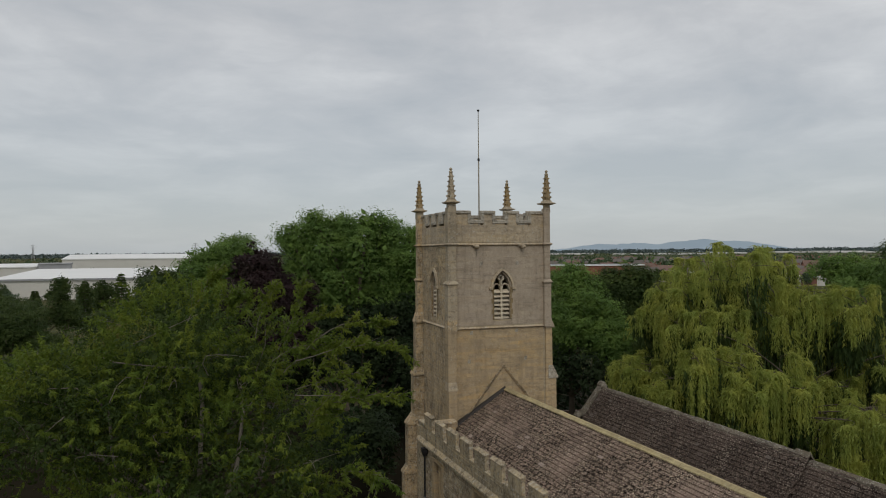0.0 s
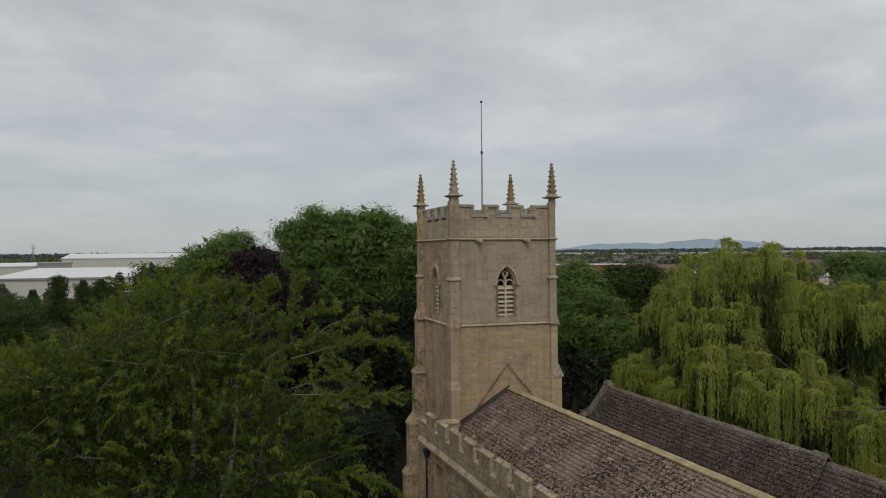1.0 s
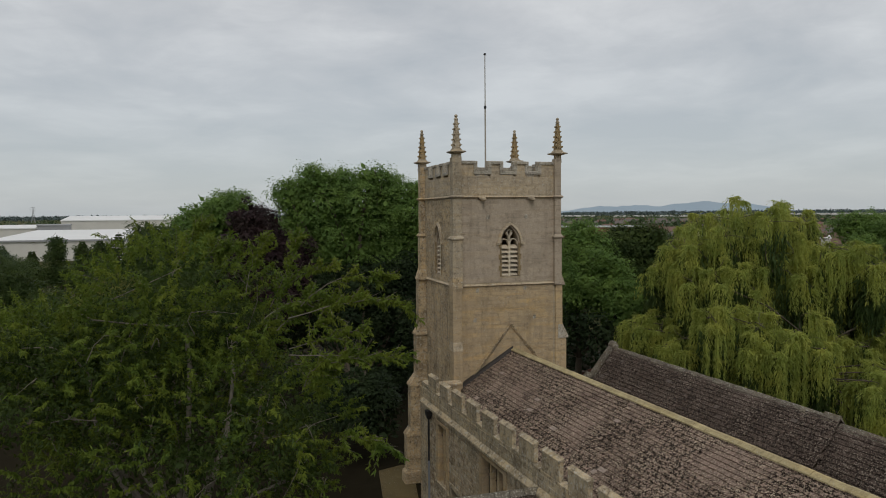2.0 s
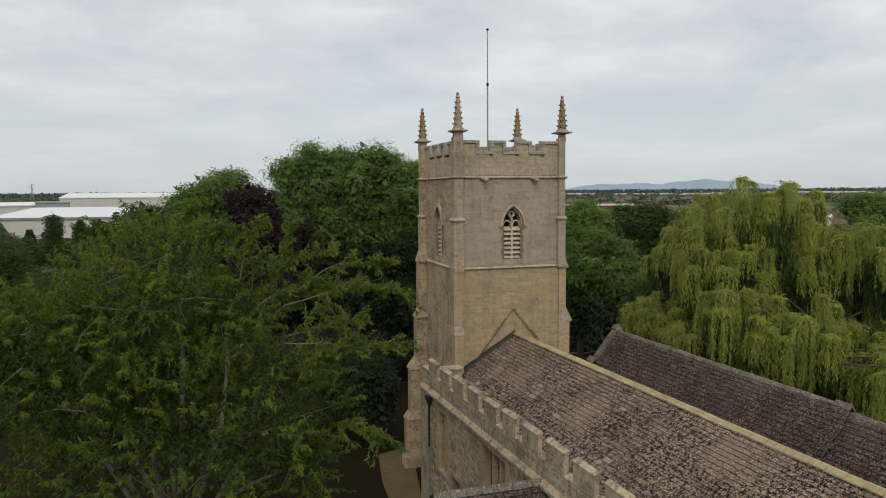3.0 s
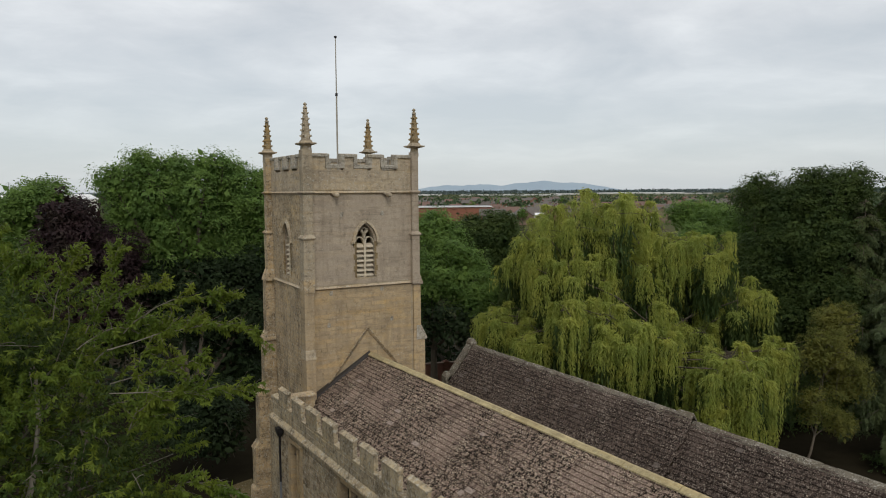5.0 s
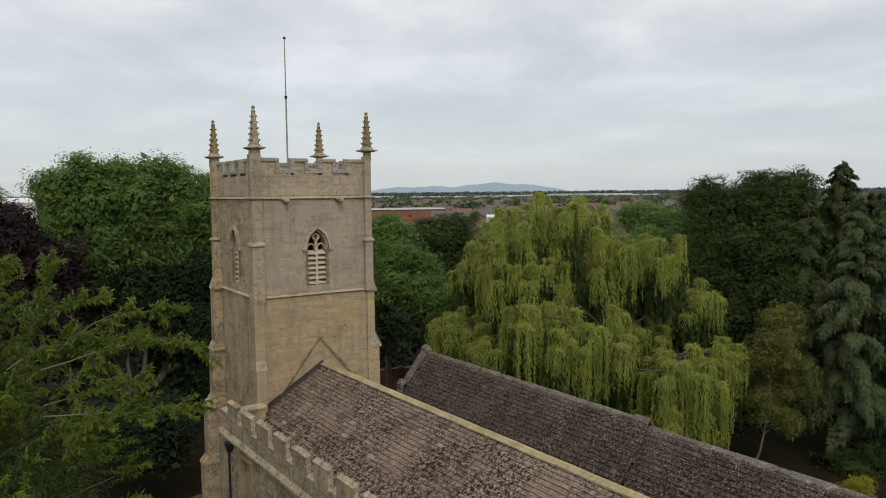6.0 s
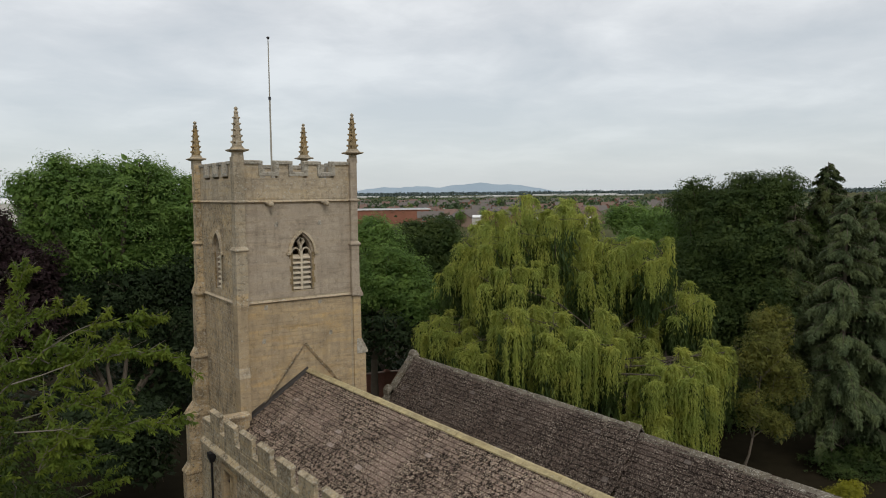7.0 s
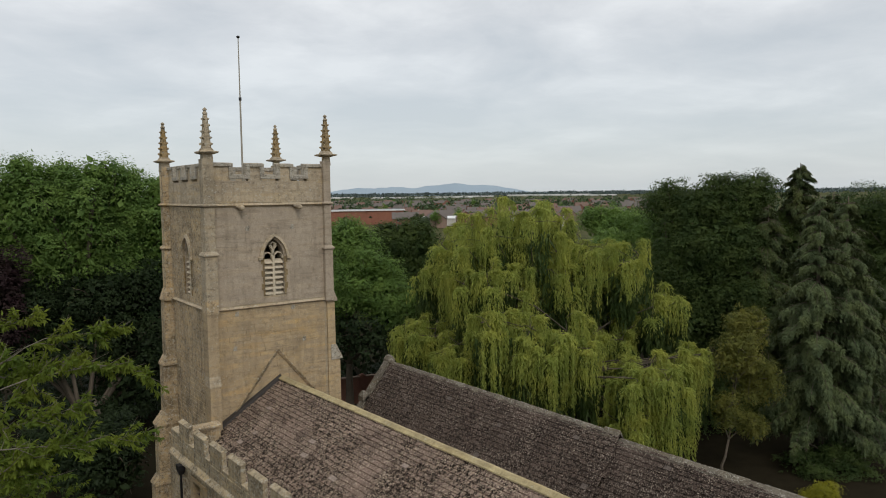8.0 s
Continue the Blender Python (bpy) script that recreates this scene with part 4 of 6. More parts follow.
def nave():
    ob = thing("church_nave", "stone-slated nave with an embattled rubble wall", "church nave")
    L = -NAVE_END
    wall = frame_of((wall_x(-.9), -.9, 0), W_DIR, (-1, -0.04, 0))
    # wall with two window openings and a low doorway head
    b = Build()
    wins = [(2.55, 3.72, 3.6, 6.45), (8.05, 10.30, 3.2, 6.62), (4.2, 5.2, 0.0, 3.85)]
    cuts = sorted({0.0, L - .9} | {w[0] for w in wins} | {w[1] for w in wins})
    for a, c in zip(cuts, cuts[1:]):
        hole = [w for w in wins if w[0] <= a + .01 and w[1] >= c - .01]
        if hole:
            fbox(b, wall, a, c, hole[0][3], 7.0, -.75, 0)
            if hole[0][2] > 0:
                fbox(b, wall, a, c, 0, hole[0][2], -.75, 0)
        else:
            fbox(b, wall, a, c, 0, 7.0, -.75, 0)
    part("wall_side", b, MORTAR, ob)
    part("wall_side", Build().box(6.6, 7.3, NAVE_END, 0, 0, 6.9), RUBBLE, ob)
    xe = wall_x(NAVE_END)
    part("wall_end", Build().box(xe, 7.3, NAVE_END - .6, NAVE_END, 0, 7.0), RUBBLE, ob)
    part("gable", Build().loft([(xe, NAVE_END - .6, 7.0), (7.9, NAVE_END - .6, 7.0), (ridge_x(NAVE_END), NAVE_END - .6, 9.0)], [(xe, NAVE_END, 7.0), (7.9, NAVE_END, 7.0), (ridge_x(NAVE_END), NAVE_END, 9.0)]), RUBBLE, ob)
    # west return against the tower, with its coped top
    part("wall_west", Build().box(wall_x(-.9) + .02, -.12, -.88, -.28, 0, 7.62), STONE_SIDE, ob, bevel=0.01)
    part("coping", Build().stack((wall_x(-.9) + .1, -.1, -.95, -.2, 7.62), (wall_x(-.9) + .1, -.1, -.95, -.2, 7.70), (wall_x(-.9) + .1, -.1, -.70, -.45, 7.78)), STONE_SIDE, ob)
    part("quoin", fbox(Build(), wall, -.02, .95, 0, 6.9, -.6, .05), STONE_NAVE, ob, bevel=0.015)
    # windows
    for (u0, u1, v0, v1), lights in ((wins[0], 2), (wins[1], 3)):
        win = part("window", fbox(Build(), wall, u0 - .26, u1 + .26, v1 - .02, v1 + .14, -.05, .07), STONE_LOW, ob, "square-headed stone mullioned window", bevel=0.01)
        for a, c in ((u0 - .16, u0 + .05), (u1 - .05, u1 + .16)):
            part("jamb", fbox(Build(), wall, a - (.1 if a < u0 else 0), c + (.1 if c > u1 else 0), v0, v1, -.35, .07), STONE_LOW, win, bevel=0.01)
        part("sill", fbox(Build(), wall, u0 - .2, u1 + .2, v0 - .2, v0, -.4, .1, .05), STONE_NAVE, win)
        for k in range(1, lights):
            u = u0 + (u1 - u0) * k / lights
            part("mullion", fbox(Build(), wall, u - .08, u + .08, v0, v1, -.32, -.04), STONE_LOW, win)
        for k in range(lights):
            a, c = u0 + (u1 - u0) * k / lights, u0 + (u1 - u0) * (k + 1) / lights
            part("pane", fbox(Build(), wall, a, c, v0, v1, -.30, -.27), GLASS, win)
            for q in range(1, 6):
                v = v0 + (v1 - v0) * q / 6
                part("glazing_bar", fbox(Build(), wall, a, c, v - .012, v + .012, -.27, -.25), IRON, win)
    part("doorway_head", fbox(Build(), wall, 4.05, 5.35, 3.85, 4.1, -.1, .06), STONE_NAVE, ob, bevel=0.02)
    door = part("side_door", fbox(Build(), wall, 4.2, 5.2, 0, 3.85, -.5, -.42), BARK, ob, "dark plank door in a stone frame")
    # string course, parapet with merlons
    lo = [wall @ Vector(p) for p in ((-.05, 6.76, 0), (L - .9, 6.76, 0), (L - .9, 6.88, .17), (-.05, 6.88, .17))]
    hi = [wall @ Vector(p) for p in ((-.05, 7.16, 0), (L - .9, 7.16, 0), (L - .9, 6.98, .17), (-.05, 6.98, .17))]
    part("string_course", Build().loft(lo, hi), STONE_NAVE, ob)
    part("parapet_wall", fbox(Build(), wall, -.02, L - .9, 7.0, 7.80, -.28, .0), STONE_NAVE, ob)
    rng = random.Random(3)
    u = .90
    part("crenel_coping", fbox(Build(), wall, -.05, .92, 7.86, 8.03, -.28, .03, .04), STONE_NAVE, ob, bevel=0.02)
    while u < L - 2:
        a, c = u, u + 1.28 + rng.uniform(-.05, .05)
        tilt, sink = rng.uniform(-.035, .035), rng.uniform(-.03, .02)
        part("merlon", fbox(Build(), wall, a + .03, c - .03, 7.80, 8.49 + tilt, -.18, sink * .4), STONE_NAVE, ob, bevel=0.025)
        part("merlon_cap", fbox(Build(), wall, a, c, 8.46 + tilt, 8.60 + tilt, -.19, .02 + rng.uniform(0, .02), .09), STONE_NAVE, ob, bevel=0.03)
        part("crenel_coping", fbox(Build(), wall, c - .04, c + .54, 7.70, 7.86 + rng.uniform(-.04, .06), -.28, .03, .04), STONE_NAVE, ob, bevel=0.02)
        u = c + .50
    part("gutter", fbox(Build(), wall, .2, L - .9, 6.2, 6.32, -1.3, -.36), LEAD, ob)
    # rain pipe
    pipe = part("rain_pipe", Build().tube([wall @ Vector(p) for p in ((1.42, 4.2, .16), (1.42, 6.45, .16))], [.052, .052], 8), IRON, ob, "black iron rain pipe with hopper")
    part("lower_pipe", Build().tube([wall @ Vector(p) for p in ((1.42, 0, .16), (1.42, 4.25, .16))], [.055, .055], 8), GREYPIPE, pipe, "grey lower length")
    part("hopper", Build().loft([wall @ Vector(p) for p in ((1.34, 6.4, .08), (1.50, 6.4, .08), (1.50, 6.4, .24), (1.34, 6.4, .24))], [wall @ Vector(p) for p in ((1.24, 6.62, .02), (1.60, 6.62, .02), (1.60, 6.62, .30), (1.24, 6.62, .30))], [wall @ Vector(p) for p in ((1.24, 6.82, .02), (1.60, 6.82, .02), (1.60, 6.82, .30), (1.24, 6.82, .30))]), IRON, pipe)
    # roof slabs under the slates
    r0, r1 = Vector((ridge_x(-.02), -.02, RIDGE_Z)), Vector((ridge_x(NAVE_END), NAVE_END, ridge_z(NAVE_END)))
    low = lambda p, run: Vector((p.x - run, p.y, p.z - run * PITCH))
    hig = lambda p, run: Vector((p.x + run, p.y, p.z - run * PITCH))
    t = Vector((0, 0, -.18))
    up = Vector((0, 0, -.025))
    part("roof_deck", Build().loft([r0 + up, low(r0, 4.9) + up, low(r0, 4.9) + t, r0 + t], [r1 + up, low(r1, 5.75) + up, low(r1, 5.75) + t, r1 + t]), MOSS, ob)
    part("roof_deck", Build().loft([r0 + up, hig(r0, 3.9) + up, hig(r0, 3.9) + t, r0 + t], [r1 + up, hig(r1, 3.9) + up, hig(r1, 3.9) + t, r1 + t]), SLATE, ob)
    # lead flashing against the tower
    q0, q1 = Vector((ridge_x(0) - .05, -.03, RIDGE_Z + .22)), low(Vector((ridge_x(0), -.03, RIDGE_Z + .20)), 3.55)
    part("lead_flashing", Build().loft([q0, q0 + Vector((0, 0, -.24)), q0 + Vector((0, -.16, -.22)), q0 + Vector((0, -.10, -.06))],
                                       [q1, q1 + Vector((0, 0, -.24)), q1 + Vector((0, -.42, -.22)), q1 + Vector((0, -.36, -.06))]), LEAD, ob)
    # ridge stones, each with its joint
    y = -.12
    rng = random.Random(8)
    cover = Vector((-1, 0, -PITCH)).normalized()
    while y > NAVE_END + .5:
        ln = .58 + rng.uniform(-.05, .05)
        rings = []
        dz = rng.uniform(-.008, .008)
        for yy in (y - .008, y - ln + .008):
            x, z = ridge_x(yy), ridge_z(yy) + .10 + dz
            rings.append([(x - .21, yy, z - .105), (x - .20, yy, z - .065), (x - .05, yy, z + .03), (x + .05, yy, z + .03), (x + .20, yy, z - .065), (x + .21, yy, z - .105), (x, yy, z - .03)])
        part("ridge_stone", Build().loft(*rings), RIDGE_STONE, ob)
        y -= ln
    masonry(ob, wall, .95, 18.5, 1.0, 6.78, (.13, .17, .20), (.22, .3, .38), RUBBLE, [(w[0] - .27, w[1] + .27, w[2] - .2, w[3] + .16) for w in wins], 200, "rubble_stone", 31, .022, "rubble")
    masonry(ob, wall, 0, 20.0, 7.18, 7.68, (.25,), (.6, .75, .9), STONE_NAVE, (), 60, "parapet_block", 32, .010, "parapet_ashlar")
    return ob, r0


NAVE, RIDGE_START = nave()


def moss_clumps(name, parent, origin, along, down, u_span, v_span, count, seed, size=.05):
    """Small cushions of moss and flaked stone lying on a slope."""
    rng = np.random.default_rng(seed)
    along, down = Vector(along).normalized(), Vector(down).normalized()
    out = along.cross(down)
    if out.z < 0:
        out.negate()
    ax = np.array([along, down, out])
    u, v = rng.uniform(*u_span, count), rng.uniform(*v_span, count)
    keep = np.array([noise.noise(Vector((a * .35, b * .5, seed))) + .12 * noise.noise(Vector((a * 2, b * 2, 3))) > -.12 for a, b in zip(u, v)])
    u, v = u[keep], v[keep]
    n = len(u)
    c = np.array(origin) + u[:, None] * ax[0] + v[:, None] * ax[1] + .032 * ax[2]
    s = size * rng.uniform(.5, 1.7, n)
    verts = [c + (s * rng.uniform(.25, .55, n))[:, None] * ax[2]]
    for k in range(5):
        a = 2 * math.pi * k / 5 + rng.uniform(-.4, .4, n)
        verts.append(c + (s * np.cos(a) * rng.uniform(.8, 1.6, n))[:, None] * ax[0] + (s * np.sin(a) * rng.uniform(.6, 1.1, n))[:, None] * ax[1] - .004 * ax[2])
    v3 = np.stack(verts, 1).reshape(-1, 3)
    base = (np.arange(n) * 6)[:, None]
    f = np.concatenate([base + (0, 1 + k, 1 + (k + 1) % 5) for k in range(5)], 1).reshape(-1, 3)
    ob = new(name, array_mesh(name, v3, f, MOSS_FLAKE))
    ob.parent = parent
    tagged(ob, "dark moss and pale flakes on the slates", kind="stuff")


def moss_flake_material():
    m = Mat("moss_and_flakes", 1.0, 0.05)
    r = m.each()
    c = m.mix(m.span(r, .50, .53), (0.030, 0.022, 0.016), (0.21, 0.16, 0.125))
    c = m.mix(m.span(r, .74, .76), c, (0.47, 0.40, 0.31))
    return m.colour(c)


MOSS_FLAKE = moss_flake_material()


# ---- south aisle with its steep old roof ----
def aisle():
    ob = thing("church_aisle", "steep mossy slate roof of the south aisle", "church aisle")
    x0, z0, y0 = 10.70, 8.47, 2.0
    along = Vector((.068, -1, -.0165)).normalized()
    steep = 1.226
    down = Vector((-1, -.068, -steep)).normalized()
    at = lambda s, run=0.0, dz=0.0: Vector((x0 - run, y0, z0 - run * steep + dz)) + along * s
    opp = lambda s, run=0.0, dz=0.0: Vector((x0 + run, y0, z0 - run * steep + dz)) + along * s
    for s0, s1, drop in ((0, 15.95, 0.0), (15.95, 29, -.20)):
        part("roof_deck", Build().loft([at(s0, 0, drop), at(s0, 3.2, drop), at(s0, 3.2, drop - .2), at(s0, 0, drop - .2)], [at(s1, 0, drop), at(s1, 3.2, drop), at(s1, 3.2, drop - .2), at(s1, 0, drop - .2)]), MOSS, ob)
        part("roof_deck", Build().loft([opp(s0, 0, drop), opp(s0, 3.6, drop), opp(s0, 3.6, drop - .2), opp(s0, 0, drop - .2)], [opp(s1, 0, drop), opp(s1, 3.6, drop), opp(s1, 3.6, drop - .2), opp(s1, 0, drop - .2)]), SLATE_OLD, ob)
    # gable wall, verge coping with its apex stone and kneeler
    w = Build()
    w.loft([(7.6, y0 + .05, 0), (13.9, y0 + .05, 0), (13.9, y0 + .05, 4.7), (x0, y0 + .05, z0 - .1), (7.6, y0 + .05, 4.7)], [(7.6, y0 - .5, 0), (13.9, y0 - .5, 0), (13.9, y0 - .5, 4.7), (x0, y0 - .5, z0 - .1), (7.6, y0 - .5, 4.7)])
    part("gable_wall", w, RUBBLE, ob)
    part("wall_side", Build().loft([(13.6, 2, 0), (14.2, 2, 0), (14.2, 2, 4.9), (13.6, 2, 4.9)], [(15.2, -27, 0), (15.8, -27, 0), (15.8, -27, 4.9), (15.2, -27, 4.9)]), RUBBLE, ob)
    part("wall_end", Build().box(7.5, 15.6, -27.6, -27, 0, 8.2), RUBBLE, ob)
    rng = random.Random(4)
    run = .12
    while run < 2.7:
        nx = run + .42
        cop = lambda r: [(x0 - r - .05, y0 + .16, z0 - r * steep - .05), (x0 - r - .05, y0 + .16, z0 - r * steep + .22), (x0 - r - .05, y0 - .30, z0 - r * steep + .24), (x0 - r - .05, y0 - .30, z0 - r * steep - .05)]
        part("verge_coping", Build().loft(cop(run), cop(nx - .02)), SLATE_RIDGE, ob, bevel=0.02)
        run = nx
    part("apex_stone", Build().stack((x0 - .22, x0 + .22, y0 - .36, y0 + .2, z0 - .05), (x0 - .22, x0 + .22, y0 - .36, y0 + .2, z0 + .12), (x0 - .10, x0 + .10, y0 - .28, y0 + .12, z0 + .34)), SLATE_RIDGE, ob, bevel=0.03)
    part("kneeler", Build().stack((8.78, 9.22, y0 - .3, y0 + .22, 6.45), (8.78, 9.22, y0 - .3, y0 + .22, 6.75), (8.92, 9.08, y0 - .2, y0 + .1, 7.0)), SLATE_RIDGE, ob, bevel=0.02)
    # ridge stones, old and lichened; lower beyond the step
    s = .3
    while s < 28:
        ln = .52 + rng.uniform(-.04, .05)
        drop = 0.0 if s < 15.6 else -.20
        dz = rng.uniform(-.012, .012) + drop
        ring = lambda q: [at(q, .20, dz + .07), at(q, .18, dz + .11), at(q, .04, dz + .09), opp(q, .04, dz + .09), opp(q, .18, dz + .11), opp(q, .20, dz + .07), at(q, 0, dz - .02)]
        part("ridge_stone", Build().loft(ring(s), ring(s + ln - .012)), SLATE_RIDGE, ob)
        s += ln
    part("ridge_end_stone", Build().loft([at(15.2, .30, -.02), at(15.2, .02, .16), opp(15.2, .02, .16), opp(15.2, .3, -.02)], [at(15.95, .34, -.02), at(15.95, .02, .17), opp(15.95, .02, .17), opp(15.95, .34, -.02)]), SLATE_RIDGE, ob)
    slates(ob, at(.35), along, down, 15.5, 4.6, .235, (.24, .30, .36), SLATE_OLD, 300, (8, 15.5), 51)
    slates(ob, at(15.98, 0, -.2), along, down, 12.5, 4.6, .235, (.24, .30, .36), SLATE_OLD, 0, (0, 0), 52)
    moss_clumps("moss", ob, at(.3), along, down, (0, 15.5), (.1, 4.2), 3600, 6, .036)
    moss_clumps("moss", ob, at(15.98, 0, -.2), along, down, (0, 12), (.1, 4.2), 2200, 7, .036)


SLATE_RIDGE = stone("lichened_ridge", (0.17, 0.15, 0.12), (0.23, 0.205, 0.165), (0.20, 0.17, 0.12), pale=0.575, pieces=0.3, soot=0.6)
aisle()


def porch():
    ob = thing("church_porch", "gabled stone porch with a mossy slate roof", "porch")
    y, z, x0, x1 = -14.0, 7.02, -1.75, -5.6
    part("wall_side", Build().box(x1 + .1, x0, y - 1.9, y - 1.5, 0, 5.0), RUBBLE, ob)
    part("wall_side", Build().box(x1 + .1, x0, y + 1.5, y + 1.9, 0, 5.0), RUBBLE, ob)
    part("gable_wall", Build().loft([(x1, y - 1.9, 0), (x1, y + 1.9, 0), (x1, y + 1.9, 5.0), (x1, y, 6.9), (x1, y - 1.9, 5.0)], [(x1 + .4, y - 1.9, 0), (x1 + .4, y + 1.9, 0), (x1 + .4, y + 1.9, 5.0), (x1 + .4, y, 6.9), (x1 + .4, y - 1.9, 5.0)]), RUBBLE, ob)
    for s in (-1, 1):
        part("roof_deck", Build().loft([(x1, y, z), (x1, y + s * 2.2, z - 2.25), (x1, y + s * 2.2, z - 2.4), (x1, y, z - .15)], [(x0 + .1, y, z), (x0 + .1, y + s * 2.2, z - 2.25), (x0 + .1, y + s * 2.2, z - 2.4), (x0 + .1, y, z - .15)]), MOSS, ob)
        slates(ob, Vector((x1, y, z + .01)), (1, 0, 0), (0, s, -1.02), x0 - x1, 3.0, .22, (.22, .28, .34), SLATE_OLD, 0, (0, 0), 60 + s)
    for k in range(7):
        xa = x0 - .02 - k * .55
        part("ridge_stone", Build().loft(*[[(q, y - .18, z - .06), (q, y - .03, z + .12), (q, y + .03, z + .12), (q, y + .18, z - .06)] for q in (xa, xa - .53)]), SLATE_RIDGE, ob)


porch()

def yard_wall():
    ob = thing("garden_wall", "low red brick garden wall under the trees", "wall", at=(19.5, 20.5, 0))
    part("wall", Build().box(-7, 7, -.15, .15, 0, 2.3), BRICK, ob)
    for x in (-7, -3.5, 0, 3.5, 7):
        part("pier", Build().stack((x - .25, x + .25, -.25, .25, 0), (x - .25, x + .25, -.25, .25, 2.45), (x - .05, x + .05, -.05, .05, 2.6)), BRICK, ob)
    for k in range(14):
        part("coping", Build().box(-6.98 + k, -6.02 + k, -.2, .2, 2.304, 2.39), BRICK_PALE, ob)
    ob.rotation_euler = (0, 0, radians(-14))


yard_wall()

path_b = Build()
path_b.loft([(-3.6, -20, .03), (-4.9, -20, .03), (-3.9, -4, .03), (-3.4, 4, .03), (-2.7, 8.4, .03), (-.9, 9, .03), (-.9, 6, .03), (-2.6, -3, .03)], [(-3.6, -20, .0), (-4.9, -20, .0), (-3.9, -4, .0), (-3.4, 4, .0), (-2.7, 8.4, .0), (-.9, 9, .0), (-.9, 6, .0), (-2.6, -3, .0)])
tagged(new("path", path_b.mesh("path", PATH_EARTH)), "trodden tan earth path beside the church wall", "path", kind="structure")


# ---- trees ----
def bent(p, q, rng, sag=0.12, n=4):
    p, q = Vector(p), Vector(q)
    d = (q - p).length
    off = Vector((rng.normal(0, sag), rng.normal(0, sag), abs(rng.normal(0, sag)))) * d
    return [p.lerp(q, k / n) + off * math.sin(math.pi * k / n) for k in range(n + 1)]


def limb(b, p, q, r0, r1, rng, sides=5, sag=0.12):
    path = bent(p, q, rng, sag)
    b.tube(path, [r0 + (r1 - r0) * k / (len(path) - 1) for k in range(len(path))], sides, cap=False)


def skeleton_of(tree, base, crown, bark, rng, girth, twigs):
    """Trunk, limbs to each part of the crown, and boughs through it."""
    b = Build()
    base = Vector(base)
    mean = sum((Vector(c[:3]) for c in crown), Vector()) / len(crown)
    fork = Vector((base.x * .7 + mean.x * .3, base.y * .7 + mean.y * .3, max(1.5, mean.z * .38)))
    b.tube([base - Vector((0, 0, .1)), base + Vector((0, 0, .6)), base.lerp(fork, .5), fork], [girth * 1.45, girth * 1.05, girth * .9, girth * .75], 8)
    for c in crown:
        mid = Vector(c[:3])
        limb(b, fork, mid, girth * .5, girth * .22, rng, 6)
        for k in range(twigs):
            d = unit(rng.normal(size=3) + (0, 0, .35))
            tip = mid + Vector((d[0] * c[3], d[1] * c[3], d[2] * c[4])) * rng.uniform(.75, 1.0)
            limb(b, mid.lerp(fork, rng.uniform(0, .35)), tip, girth * .16, .012, rng, 4, .18)
    part("trunk", b, bark, tree, smooth=True)


def crown_leaves(crown, clumps, per, spread, rng, low=-.55, droop=.45):
    """Leaves laid like scales over domed clumps on the outside of the crown, with a darker mass inside."""
    pts, dirs, nor, inner = [], [], [], []
    total = sum(c[3] * c[4] for c in crown)
    for c in crown:
        k = max(6, int(clumps * c[3] * c[4] / total))
        d = unit(rng.normal(size=(k * 3, 3)))
        d = d[d[:, 2] > low][:k]
        k = len(d)
        lump = 1 + .12 * np.sin(d[:, 0] * 5 + c[0]) + .12 * np.sin(d[:, 1] * 6 + c[1]) + .10 * np.sin(d[:, 2] * 7 + c[0])
        rad = lump * np.where(rng.random(k) < .8, rng.uniform(.80, 1.09, k), rng.uniform(.6, .85, k))
        size = spread * rng.uniform(.5, 1.45, k)
        axis = np.array((c[3], c[3], c[4]))
        centre = np.array(c[:3]) + d * axis * rad[:, None] - d * size[:, None] * .6
        n = np.maximum(10, (per * (size / spread) ** 2).astype(int))
        who = np.repeat(np.arange(k), n)
        o = unit(rng.normal(size=(len(who), 3)) + d[who] * .9 + np.array((0, 0, .55)))
        r = rng.uniform(.72, 1.06, len(who)) * (1 + .22 * np.sin(o[:, 0] * 6 + who) * np.sin(o[:, 1] * 7 + who * 2))
        pts.append(centre[who] + o * np.array((1, 1, .8)) * (size[who] * r)[:, None])
        nn = unit(o * .55 + np.array((0, 0, .55)) + rng.normal(0, .38, o.shape))
        t = rng.normal(size=o.shape) * .8 + o * .5 + np.array((0, 0, -droop))
        dirs.append(t - nn * np.sum(t * nn, 1, keepdims=True) * .8)
        nor.append(nn)
        q = int(k * 5)
        g = unit(rng.normal(size=(q, 3)))
        inner.append(np.array(c[:3]) + g * axis * rng.uniform(.35, .78, q)[:, None])
    return np.concatenate(pts), np.concatenate(dirs), np.concatenate(nor), np.concatenate(inner)


